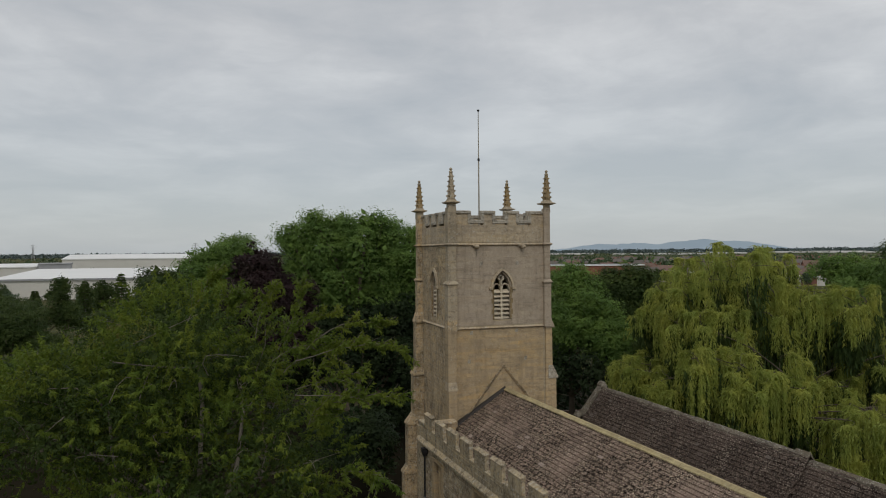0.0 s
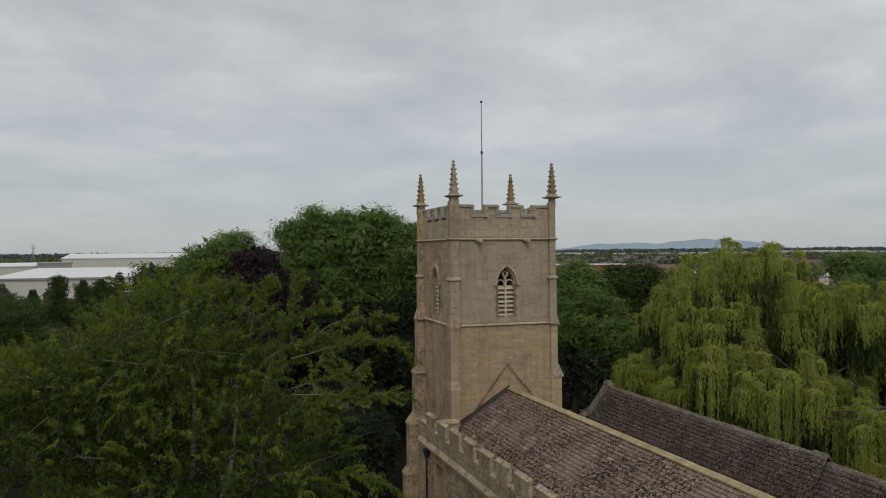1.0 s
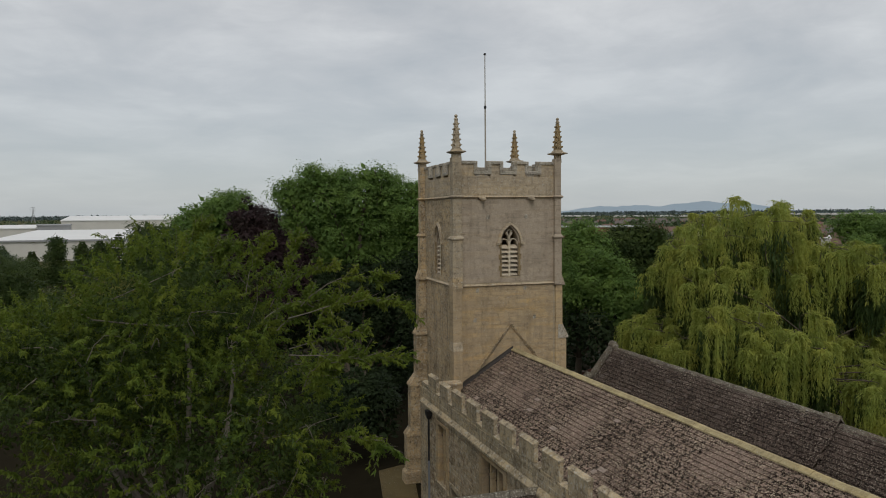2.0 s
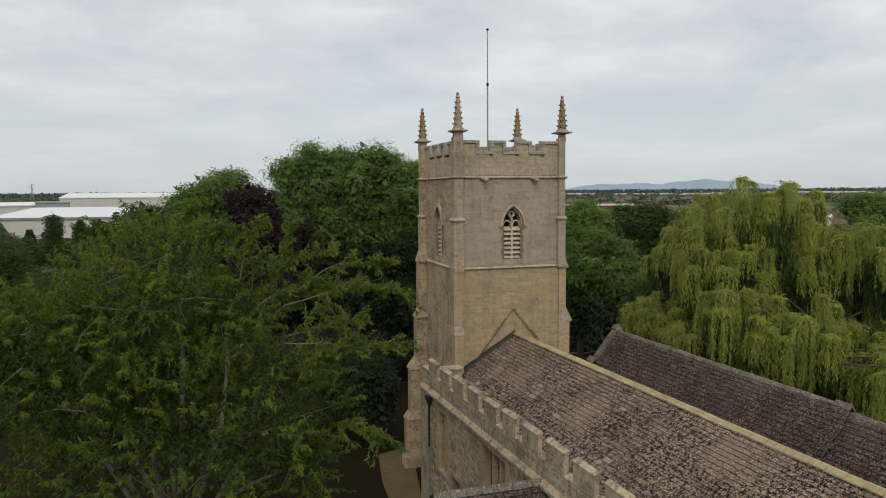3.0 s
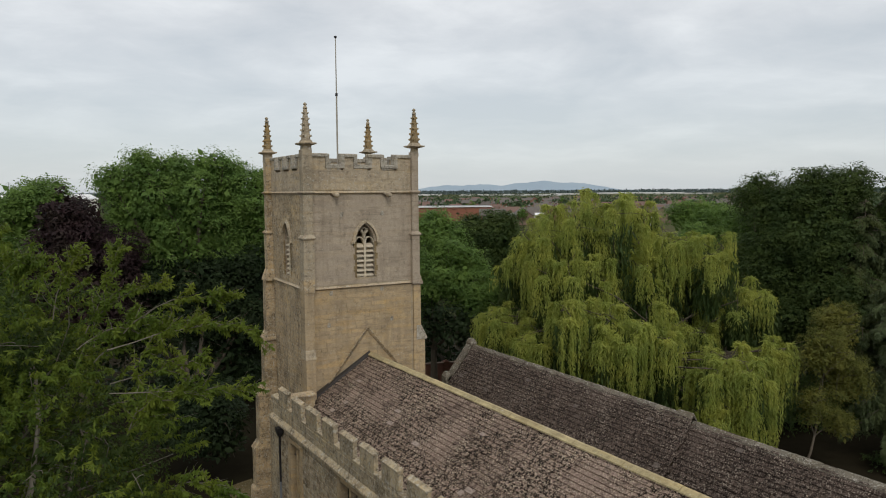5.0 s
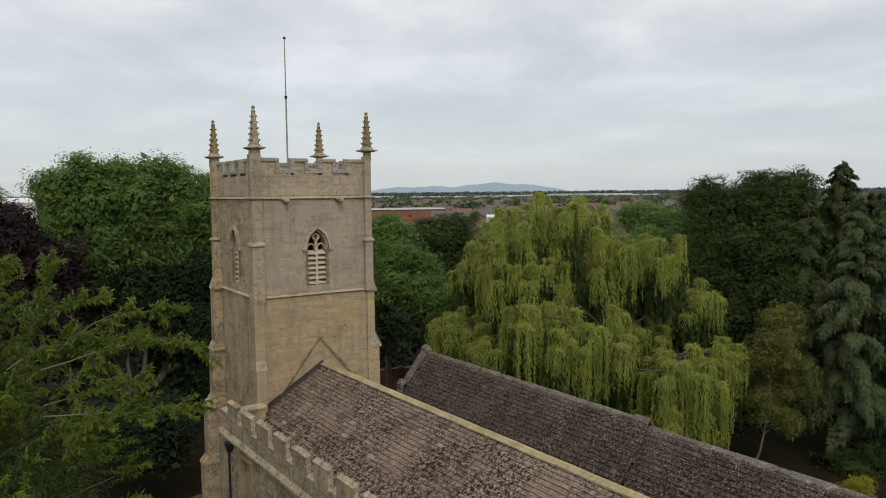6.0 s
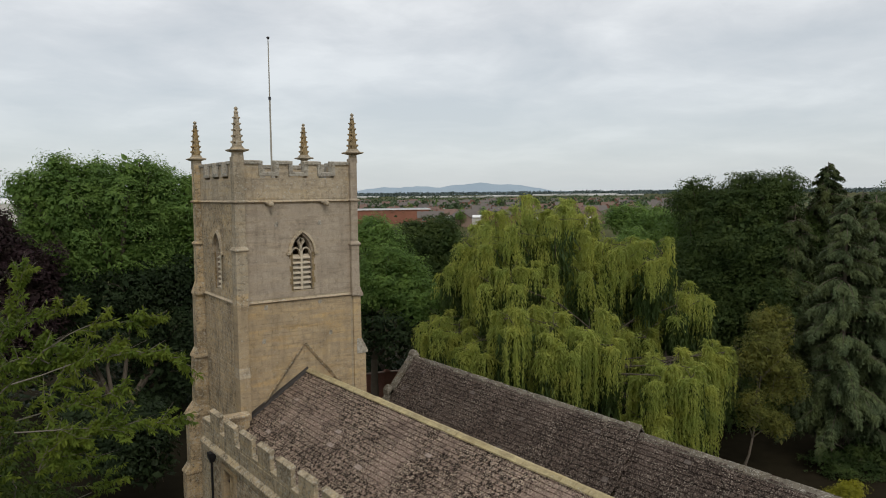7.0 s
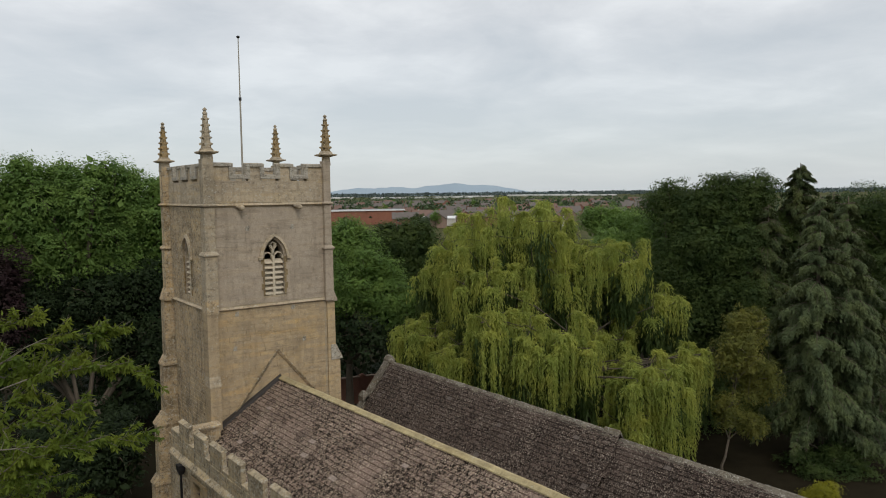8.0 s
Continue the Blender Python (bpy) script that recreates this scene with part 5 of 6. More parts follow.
def billows(crown, clumps, per, spread, rng, low=-.55, droop=.45):
    """Leaves on separate flattened billows over the crown, so that dark gaps show between them."""
    pts, dirs, nor, inner = [], [], [], []
    total = sum(c[3] * c[4] for c in crown)
    for c in crown:
        k = max(5, int(clumps * c[3] * c[4] / total))
        d = unit(rng.normal(size=(k * 4, 3)))
        d = d[d[:, 2] > low][:k]
        k = len(d)
        axis = np.array((c[3], c[3], c[4]))
        rad = np.where(rng.random(k) < .72, rng.uniform(.82, 1.12, k), rng.uniform(.55, .85, k))
        size = spread * rng.uniform(.5, 1.4, k)
        centre = np.array(c[:3]) + d * axis * rad[:, None] - d * size[:, None] * .7
        n = np.maximum(14, (per * (size / spread) ** 2).astype(int))
        who = np.repeat(np.arange(k), n)
        lift = d * .55 + np.array((0, 0, .75))
        o = unit(rng.normal(size=(len(who), 3)) + lift[who] * 1.25)
        lobes = 1 + .24 * np.sin(o[:, 0] * 5 + who) * np.sin(o[:, 1] * 6 + who * 2) + .14 * np.sin(o[:, 2] * 11 + who * 3)
        r = np.where(rng.random(len(who)) < .9, rng.uniform(.80, 1.03, len(who)), rng.uniform(1.0, 1.13, len(who))) * lobes
        wide = rng.uniform(.8, 1.3, k)
        flat = rng.uniform(.65, 1.0, k)
        pts.append(centre[who] + o * np.stack([wide[who], wide[who], flat[who]], 1) * (size[who] * r)[:, None])
        nn = unit(o * .75 + np.array((0, 0, .45)) + rng.normal(0, .27, o.shape))
        t = rng.normal(size=o.shape) * .8 + o * .6 + np.array((0, 0, -droop))
        dirs.append(t - nn * np.sum(t * nn, 1, keepdims=True) * .8)
        nor.append(nn)
        q = int(k * 25)
        g = unit(rng.normal(size=(q, 3)))
        inner.append(np.array(c[:3]) + g * axis * rng.uniform(.3, .84, q)[:, None])
    return np.concatenate(pts), np.concatenate(dirs), np.concatenate(nor), np.concatenate(inner)


def broadleaf(name, label, crown, clumps, per, spread, leaf, mat, bark=BARK, seed=1, girth=.35, base=None, twigs=5, low=-.55, group="", inner_size=3.2):
    rng = np.random.default_rng(seed)
    if base is None:
        base = (sum(c[0] for c in crown) / len(crown), sum(c[1] for c in crown) / len(crown), 0)
    tree = thing(name, label, "tree", group)
    skeleton_of(tree, base, crown, bark, rng, girth, twigs)
    pts, dirs, nor, inner = billows(crown, clumps * .29, per * 5.6, spread * 1.3, rng, low - .25)
    keep = pts[:, 2] > .1
    blade_part("crown", pts[keep], dirs[keep], leaf[0] * .70, leaf[1] * .90, mat, tree, rng, normal=nor[keep])
    inner = inner[inner[:, 2] > .4]
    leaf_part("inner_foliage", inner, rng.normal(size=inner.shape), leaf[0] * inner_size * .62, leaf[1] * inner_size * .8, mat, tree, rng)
    return tree


def cherry():
    """The big spreading tree in the churchyard: long shoots of drooping leaves and pale boughs."""
    rng = np.random.default_rng(77)
    crown = [(-13.82, -7.93, 12.85, 3.79, 3.1), (-11.9, -8.14, 12.2, 1.5, 1.5), (-10.9, -9.41, 9.5, 1.1, 1.0), (-16.85, -8.03, 11.03, 4.22, 2.66), (-12.2, -9.62, 9.0, 4.5, 2.8), (-19.63, -6.11, 9.91, 2.99, 2.76), (-9.43, -9.31, 6.83, 1.24, 1.29), (-14.1, -7.83, 6.0, 6.0, 3.45), (-14.3, -4.04, 10.4, 4.3, 3.0), (-17.85, -2.48, 9.14, 4.97, 3.14), (-19.3, -4.2, 10.9, 3.0, 2.3)]
    tree = thing("cherry_tree", "spreading yellow-green cherry tree with pale bare boughs", "tree")
    base = (-13.5, -9.5, 0)
    skeleton_of(tree, base, crown, BARK_PALE, rng, .26, 2)
    pts, dirs, nor, inner = crown_leaves(crown, 950, 44, .60, rng, -.6, .9)
    leaf_part("crown", pts, dirs, .19, .072, LEAF_CHERRY_SHADE, tree, rng, normal=nor)
    leaf_part("inner_foliage", inner, rng.normal(size=inner.shape), .34, .18, LEAF_CHERRY_SHADE, tree, rng)
    # shoots
    b = Build()
    at, along = [], []
    count = 2300
    total = sum(c[3] * c[4] for c in crown)
    for c in crown:
        for k in range(int(count * c[3] * c[4] / total)):
            d = unit(rng.normal(size=3))
            if d[2] < -.45:
                d[2] = -d[2]
            p = np.array(c[:3]) + d * np.array((c[3], c[3], c[4])) * rng.uniform(.82, 1.0)
            out = unit(d * (1, 1, .6) + rng.normal(0, .35, 3) + (0, 0, .30 + .5 * max(0, d[2])))
            ln = rng.uniform(.55, 1.35)
            prev, pth = p, [p]
            for s in range(1, 6):
                q = p + out * ln * s / 5 + np.array((0, 0, -.22 * ln * (s / 5) ** 2))
                pth.append(q)
            if k % 9 == 0:
                b.tube([Vector(x) for x in pth[::2]], [.010, .008, .005], 3, cap=False)
            n = int(38 * ln) + 8
            f = rng.uniform(.1, 1.0, n)
            pos = p + out * ln * f[:, None] + np.array((0, 0, -.22)) * ln * (f ** 2)[:, None]
            side = rng.normal(size=(n, 3)) * .6
            at.append(pos)
            along.append(side + out * .5 + np.array((0, 0, -.85)))
    # a few long leaders that reach out beyond the crown
    for (root, tip) in (((-10.06, -12.25, 13.27), (-6.06, -14.03, 13.67)), ((-9.55, -11.36, 13.54), (-6.49, -12.32, 14.54)), ((-10.49, -10.02, 13.41), (-9.49, -9.81, 16.05)), ((-11.34, -9.76, 13.87), (-10.52, -9.49, 15.94)),
                        ((-10.28, -10.09, 12.97), (-8.21, -10.74, 15.06)), ((-12.39, -8.38, 14.21), (-11.51, -8.65, 15.77)), ((-10.06, -12.25, 12.03), (-6.03, -13.52, 12)), ((-13.88, -8.96, 14.55), (-12.72, -8.28, 16.56)), ((-9.21, -12, 12.77), (-7.6, -12.5, 14.01)), ((-9.96, -11.24, 12.05), (-7.31, -13.12, 13.04)), ((-9.66, -12.38, 10.79), (-7.5, -13.05, 12.22)), ((-10.33, -10.6, 12.61), (-9.08, -10.99, 14.12)), ((-8.41, -12.25, 8.98), (-6.42, -13.39, 8.6)), ((-10.78, -10.98, 13.12), (-8.21, -12.31, 13.18)), ((-9.96, -11.24, 11.41), (-8.09, -12.87, 11.09))):
        tip = Vector(root).lerp(Vector(tip), .93)
        pth = [q + Vector(rng.normal(0, .035, 3)) if 0 < k < 8 else q for k, q in enumerate(bent(root, tip, rng, .10, 8))]
        b.tube(pth, [.018 - .0017 * k for k in range(9)], 5, cap=False)
        for s in range(34):
            f = rng.uniform(.08, 1.0)
            if f < .4 and s % 3:
                continue
            g = f * 8
            p = np.array(pth[int(min(7, g))].lerp(pth[int(min(7, g)) + 1], g - int(min(7, g))))
            reach = unit(np.array(tip) - np.array(root))
            out = unit(reach + rng.normal(0, .55, 3) + (0, 0, .25))
            ln = rng.uniform(.35, .95) * (1.15 - .4 * f)
            b.tube([Vector(p), Vector(p + out * ln * .5), Vector(p + out * ln)], [.010, .007, .003], 3, cap=False)
            n = 46
            g = rng.uniform(0, 1, n)
            at.append(p + out * ln * g[:, None] + np.array((0, 0, -.25)) * ln * (g ** 2)[:, None])
            along.append(rng.normal(size=(n, 3)) * .7 + out * .5 + np.array((0, 0, -.8)))
    # bare pale boughs that show between the leaves
    for k in range(34):
        c = crown[k % 8]
        d = unit(np.array((rng.normal(0, .7), -abs(rng.normal(.8, .3)), rng.normal(.15, .5))))
        p = np.array(c[:3]) + d * np.array((c[3], c[3], c[4])) * .86
        q = p + np.array((rng.normal(0, 1.0), rng.normal(-.3, .4), rng.normal(.1, .7)))
        q = np.array(c[:3]) + unit((q - np.array(c[:3])) / np.array((c[3], c[3], c[4]))) * np.array((c[3], c[3], c[4])) * 1.03
        limb(b, p, q, .019, .006, rng, 4, .3)
    part("bough_growth", b, BARK_PALE, tree, "pale leafless boughs and shoots", kind="stuff")
    at, along = np.concatenate(at), np.concatenate(along)
    leaf_part("shoot_leaves", at, along, .185, .058, LEAF_CHERRY_LIT, tree, rng, "long drooping leaves")


cherry()


def willow():
    """Domes of arching boughs that let fall curtains of thin hanging shoots."""
    rng = np.random.default_rng(21)
    tree = thing("willow_tree", "large weeping willow with hanging yellow-green shoots", "tree")
    domes = [(23.23, 6.4, 17.39, 3.91, 4.6), (27.05, 6.26, 17.34, 3, 5), (20.39, 7.09, 15.69, 2.83, 6), (28.03, 3.2, 15.02, 2.88, 6), (29.47, 1.04, 14.64, 2.51, 5), (31.99, -0.64, 10.97, 2.34, 3.8), (19.21, 7.88, 13.28, 2.22, 5.5),
             (17.95, 0.31, 11.09, 2.86, 5.5), (21.28, -1.92, 10, 2.37, 5.5), (17.13, 8.06, 9.54, 2.46, 5), (16.93, 3.39, 9.09, 2.26, 4.5), (18.85, -1.49, 9.01, 2.04, 4.5), (23.91, -6.07, 8.41, 2.66, 6.5), (28.4, -5.46, 8.06, 1.28, 5), (22.59, -6.39, 5.72, 2.27, 4.5), (23.89, 3.56, 13.5, 3.37, 5), (19.64, 3.98, 13.26, 2.21, 4.2), (29.49, 3.43, 10.88, 3.36, 5.6), (28.01, 0.81, 9.09, 2.18, 4.6)]
    lumps = []
    for (x, y, z, r, drop) in domes:
        lumps.append((x, y, z, r * .72, drop))
        a0 = rng.uniform(0, 6)
        for q in range(4):
            a, o = a0 + q * 1.6 + rng.normal(0, .25), r * rng.uniform(.5, .72)
            lumps.append((x + o * math.cos(a), y + o * math.sin(a), z - r * rng.uniform(.12, .42), r * rng.uniform(.38, .55), drop * rng.uniform(.7, 1.0)))
    domes = lumps
    b = Build()
    base = Vector((25.0, 3.5, 0))
    b.tube([base, base + Vector((0, 0, 1)), base + Vector((.3, .4, 5))], [.95, .7, .5], 8)
    at, along, shade_fill = [], [], []
    total = sum(d[3] for d in domes)
    for (x, y, z, r, drop) in domes:
        hub = Vector((x, y, z - r * .45))
        limb(b, base + Vector((.3, .4, 4.6)), hub, .07, .03, rng, 5, .1)
        k = int(150 * r / total) + 2
        for i in range(k):
            a = 2 * math.pi * (i * .618 + rng.uniform(-.05, .05))
            s = math.sqrt((i + .5) / k) * rng.uniform(.9, 1.05)
            rr = r * s * (1 + .10 * math.sin(3 * a + x))
            heart = np.array((x + rr * math.cos(a), y + rr * math.sin(a), z - .85 * r * s ** 2.4 + rng.normal(0, .30)))
            limb(b, hub, heart, .022, .009, rng, 4, .2)
            full = drop * rng.uniform(.38, 1.0) * (.85 + .15 * s)
            swing = np.array((math.cos(a), math.sin(a), 0))
            # one tress: shoots that spring from a bough's end, arch over and fall close together
            wide = rng.uniform(.40, .75)
            for j in range(50):
                turn = rng.uniform(0, 6.28)
                fan = swing * .45 + np.array((math.cos(turn), math.sin(turn), 0)) * math.sqrt(rng.uniform(.02, 1.0))
                top = heart + np.append(rng.normal(0, .14, 2), rng.normal(0, .08))
                ln = min(full * rng.uniform(.45, 1.05), top[2] - .6)
                n = int(ln * 12.0)
                if n < 4:
                    continue
                f = np.sort(rng.uniform(0, 1, n) ** 1.3)
                arch = np.minimum(1, f * ln / .9)
                pos = top + fan * (wide * arch ** .7)[:, None] + np.array((0, 0, 1)) * (.30 * np.sin(arch * math.pi) - ln * f)[:, None]
                pos += rng.normal(0, .025, pos.shape) + np.stack([np.sin(f * 5 + j) * .05, np.cos(f * 4 + j) * .05, f * 0], 1)
                at.append(pos)
                along.append(np.array((0, 0, -1.0)) * (.15 + .85 * arch)[:, None] + fan * (1.1 - arch)[:, None] + rng.normal(0, .22, pos.shape))
        # Shade inside the curtains is put in as leaves of a darker colour.
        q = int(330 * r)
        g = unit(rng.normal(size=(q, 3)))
        shade_fill.append(np.array((x, y, z - r * .9)) + g * np.array((r * .62, r * .62, r * .4)) - np.array((0, 0, 1.0)) * (rng.uniform(0, .85, q) * drop)[:, None])
    part("trunk", b, BARK, tree, smooth=True)
    blade_part("crown", np.concatenate(at), np.concatenate(along), .28, .058, LEAF_WILLOW, tree, rng)
    shade_fill = np.concatenate(shade_fill)
    blade_part("inner_foliage", shade_fill, rng.normal(size=shade_fill.shape) * .3 + np.array((0, 0, -1)), .7, .16, LEAF_DARK, tree, rng)


willow()


def conifer(name, label, base, h, r, whorls, per, leaf, mat, seed, droop=.45, bare=.12, lean=0.0, taper=.75):
    """A conifer: straight stem, whorls of boughs with hanging sprays of needles."""
    rng = np.random.default_rng(seed)
    tree = thing(name, label, "tree")
    b = Build()
    x, y = base
    top = Vector((x + lean, y, h))
    b.tube([(x, y, -.1), (x + lean * .4, y, h * .4), top], [h * .020, h * .013, .02], 7)
    at, along = [], []
    for w in range(whorls):
        f = bare + (1 - bare) * (w / whorls) ** .92
        z = h * f
        reach = r * (1 - f) ** taper * rng.uniform(.8, 1.15) + .15
        for k in range(8):
            a = 2 * math.pi * (k / 8 + .38 * w) + rng.normal(0, .15)
            out = np.array((math.cos(a), math.sin(a), 0))
            ln = reach * rng.uniform(.65, 1.12)
            start = np.array((x + lean * f, y, z))
            tipz = .25 * ln - droop * ln
            path = [start + out * ln * s + np.array((0, 0, .55 * ln * s * (1 - s) + tipz * s * s)) for s in (0, .35, .7, 1.0)]
            b.tube([Vector(p) for p in path], [.05 * (1 - f) + .015, .03, .02, .008], 4, cap=False)
            n = int(per * (ln / r + .12))
            sprays = max(4, int(ln * 3.2))
            who = rng.integers(0, sprays, n)
            s = (rng.uniform(.2, 1.0, sprays) ** .75)[who] + rng.normal(0, .07 / max(ln, .5), n)
            side = np.cross(out, (0, 0, 1.0))
            wide = (rng.normal(0, .22, sprays) * ln)[who] * (1.1 - s * .6) + rng.normal(0, .07, n)
            hang = rng.uniform(0, 1, n) ** 1.3 * (.25 + .85 * (1 - f)) * (rng.uniform(.4, 1.2, sprays))[who] * droop * 2
            pos = start + out * (ln * s)[:, None] + side * wide[:, None] + np.array((0, 0, 1.0)) * (.55 * ln * s * (1 - s) + tipz * s * s - hang - abs(wide) * .35)[:, None]
            at.append(pos)
            along.append(out * .55 + np.sign(wide)[:, None] * side * .35 + np.array((0, 0, -.55 - droop)) + rng.normal(0, .3, pos.shape))
    part("trunk", b, BARK, tree, smooth=True)
    blade_part("crown", np.concatenate(at), np.concatenate(along), leaf[0] * .9, leaf[1], mat, tree, rng)
    return tree


def spruce(name, label, base, h, r, seed, mat, dense=1.0):
    """A spruce whose boughs hang as separate fans, one above another."""
    rng = np.random.default_rng(seed)
    tree = thing(name, label, "tree")
    b = Build()
    x, y = base
    b.tube([(x, y, -.1), (x, y, h * .5), (x, y, h)], [.32, .2, .03], 7)
    at, along, nor = [], [], []
    z = h * .16
    while z < h - .25:
        f = z / h
        reach = r * (1 - f) ** .72 + .18
        for k in range(7 if f < .8 else 5):
            a = rng.uniform(0, 2 * math.pi)
            out = np.array((math.cos(a), math.sin(a), 0))
            side = np.array((-math.sin(a), math.cos(a), 0))
            ln = reach * rng.uniform(.62, 1.12)
            start = np.array((x, y, z + rng.uniform(-.3, .3)))
            sag = rng.uniform(.35, .75)
            arc = lambda q: start + out * ln * q + np.array((0, 0, ln * (.30 * q - sag * q * q)))
            b.tube([Vector(arc(q)) for q in (0, .35, .7, 1.0)], [.045 * (1 - f) + .012, .03, .018, .006], 4, cap=False)
            n = int((300 * ln ** 1.35 + 60) * dense)
            q = rng.uniform(.12, 1.03, n) ** .8
            # twigs hang from the bough like tassels
            twig = rng.integers(0, max(5, int(ln * 7)), n)
            ph = np.sin(twig * 12.9) * 43758.5
            q = np.clip(np.round(q * 8) / 8 * .5 + q * .5, 0, 1.05)
            w = ((ph - np.floor(ph)) * 2 - 1) * .30 * ln * (1.08 - q) + rng.normal(0, .04, n)
            hang = rng.uniform(0, 1, n) ** 1.6 * (.18 + .42 * (1 - f)) * (.6 + .8 * np.abs(np.cos(twig)))
            pos = start + out * (ln * q)[:, None] + side * w[:, None] + np.array((0, 0, 1.0)) * (ln * (.30 * q - sag * q * q) - np.abs(w) * .45 - hang)[:, None]
            at.append(pos)
            along.append(out * .45 + side * (np.sign(w) * .4)[:, None] + np.array((0, 0, -.8)) + rng.normal(0, .3, pos.shape))
            nor.append(out * .6 + np.array((0, 0, .8)) + rng.normal(0, .35, pos.shape))
        z += .30 + .50 * (1 - f)
    part("trunk", b, BARK, tree, smooth=True)
    blade_part("crown", np.concatenate(at), np.concatenate(along), .21 / dense ** .5, .08 / dense ** .5, mat, tree, rng, normal=unit(np.concatenate(nor)))


spruce("spruce_tree", "tall grey-green drooping spruce", (36.59, -9.72), 17.6, 4.4, 31, LEAF_SPRUCE, .85)
spruce("spruce_tree", "second grey-green spruce close beside the first", (38.7, -10.52), 17.5, 4.3, 32, LEAF_SPRUCE, .85)
spruce("fir_tree", "dark olive fir above the churchyard hedge", (49.76, -1.67), 20.2, 6.6, 33, LEAF_YEW, .38)
spruce("fir_tree", "dark olive fir beside taller trees", (44.58, -1.82), 16.8, 5.4, 34, LEAF_YEW, .38)
spruce("fir_tree", "dark olive fir at the churchyard edge", (53.31, -2.84), 17.8, 5.8, 35, LEAF_YEW, .38)

BIG = (.30, .15)
broadleaf("ash_tree", "tall full-crowned green ash tree", [(-4.37, 23.69, 17.28, 3.34, 2.85), (-0.62, 22.52, 17.25, 3.54, 2.75), (-2.5, 23.1, 19.33, 1.47, 1.18), (-0.36, 21.38, 19.66, 1.55, 1.06), (-6.72, 24.43, 18.34, 1.38, 1.28), (1.81, 22.8, 18.93, 1.4, 1.2), (4.1, 22.09, 18.26, 1.3, 1.2), (-4.74, 22.76, 19.61, 1.26, 1.06), (3.24, 22.35, 16.42, 3.29, 3.1), (-5.78, 24.13, 13.91, 3.05, 2.95), (-1.8, 22.88, 14.12, 4.18, 2.95), (2.19, 22.68, 13.53, 3.49, 3), (7.09, 23.25, 14.92, 3.4, 4.38)],
          1380, 46, .95, BIG, LEAF_ASH, seed=41, girth=.5)
# added foliage; its colour stands for the black shade below the ash crown
broadleaf("holly_tree", "added near-black foliage that paints the shade below the ash", [(-2.14, 20.9, 8.99, 4.04, 2.85), (-5.5, 21.5, 11.2, 3.0, 2.2), (-1.0, 20.0, 11.3, 3.2, 2.0), (2.6, 19.8, 11.6, 2.8, 2.2), (-8.6, 21.0, 8.0, 3.4, 3.4), (1.71, 19.69, 8.95, 3.33, 3.57), (-5.43, 22.97, 8.4, 2.9, 3.38), (1.03, 19.9, 5.16, 3.33, 2.85), (-4.27, 11.08, 4.23, 3.17, 2.77), (-2.97, 8.58, 3.78, 1.98, 2.36)], 900, 46, .8, BIG, LEAF_SHADE, seed=62)
broadleaf("copper_tree", "dark purple-leaved copper tree", [(-9.83, 19.11, 15.46, 2.31, 2.31), (-10.92, 18.41, 12.36, 2.53, 2.61), (-8.43, 17.63, 10.16, 2.4, 2.83), (-7.29, 18.32, 12.91, 1.86, 2.66), (-11.34, 18.54, 8.44, 3.05, 3.05)], 700, 55, .8, BIG, LEAF_PURPLE, seed=42)
broadleaf("dark_broadleaf_tree", "dark green rounded tree beside the copper one", [(-12.49, 24.14, 16.31, 2.28, 2.14), (-14.45, 23.71, 15.41, 1.96, 2.1), (-10.94, 25.75, 16.9, 1.97, 1.62), (-15.17, 21.83, 12.22, 2.8, 2.8), (-12.58, 22.07, 12.11, 2.76, 2.76), (-14.7, 20.64, 8.31, 3.55, 3.11)], 750, 46, .85, BIG, LEAF_ASH, seed=43)
broadleaf("dark_broadleaf_tree", "dense dark green tree at the churchyard edge", [(-16.72, 17.08, 14.25, 1.98, 1.9), (-17.88, 15.35, 12.08, 2.38, 1.98), (-15.99, 14.76, 10.47, 2.38, 2.38)], 420, 55, .8, BIG, LEAF_DARK, seed=44)
broadleaf("dark_broadleaf_tree", "low dark tree by the works yard", [(-34.09, 49.77, 8.69, 3.71, 2.97), (-30.09, 46.42, 6.77, 2.53, 2.05), (-37.92, 50.97, 8.1, 3.71, 3.71)], 420, 50, 1.0, BIG, LEAF_DARK, seed=45)
broadleaf("dark_broadleaf_tree", "dark shrubby tree beyond the cherry", [(-28.81, 27.15, 6.75, 3.22, 2.53), (-25.28, 28.15, 7.3, 3.33, 2.14), (-21.65, 27.01, 8.21, 2.85, 1.9), (-32.32, 28.25, 6.32, 2.76, 2.76)], 500, 50, .9, BIG, LEAF_DARK, seed=46)
broadleaf("yellowing_shrub", "yellow-green shrubby tree beyond the cherry", [(-18.33, 11.3, 11.33, 1.64, 1.46), (-20.25, 11.9, 10.33, 1.64, 1.28)], 260, 50, .7, (.24, .12), LEAF_BROWN, seed=47, girth=.2)
broadleaf("dark_broadleaf_tree", "dark bushy trees along the warehouse wall", [(-45.5, 96, 7, 3, 3), (-41.5, 94, 6.5, 2.6, 3.2), (-38, 97, 6.2, 2.4, 2.6), (-49, 99, 7.5, 3.4, 3), (-33.5, 95, 5.2, 2.6, 2.4)], 420, 30, 1.0, (.45, .25), LEAF_DARK, seed=49, girth=.25, inner_size=1.6)
broadleaf("feathery_tree", "slim feathery tree by the warehouse", [(-37.51, 92.75, 10.78, 1.5, 3.55), (-38.22, 92.98, 7.51, 1.87, 2.62), (-36.61, 92.47, 7.03, 1.68, 2.43)], 150, 30, .8, (.45, .25), LEAF_DARK, seed=48, girth=.25, inner_size=1.5)
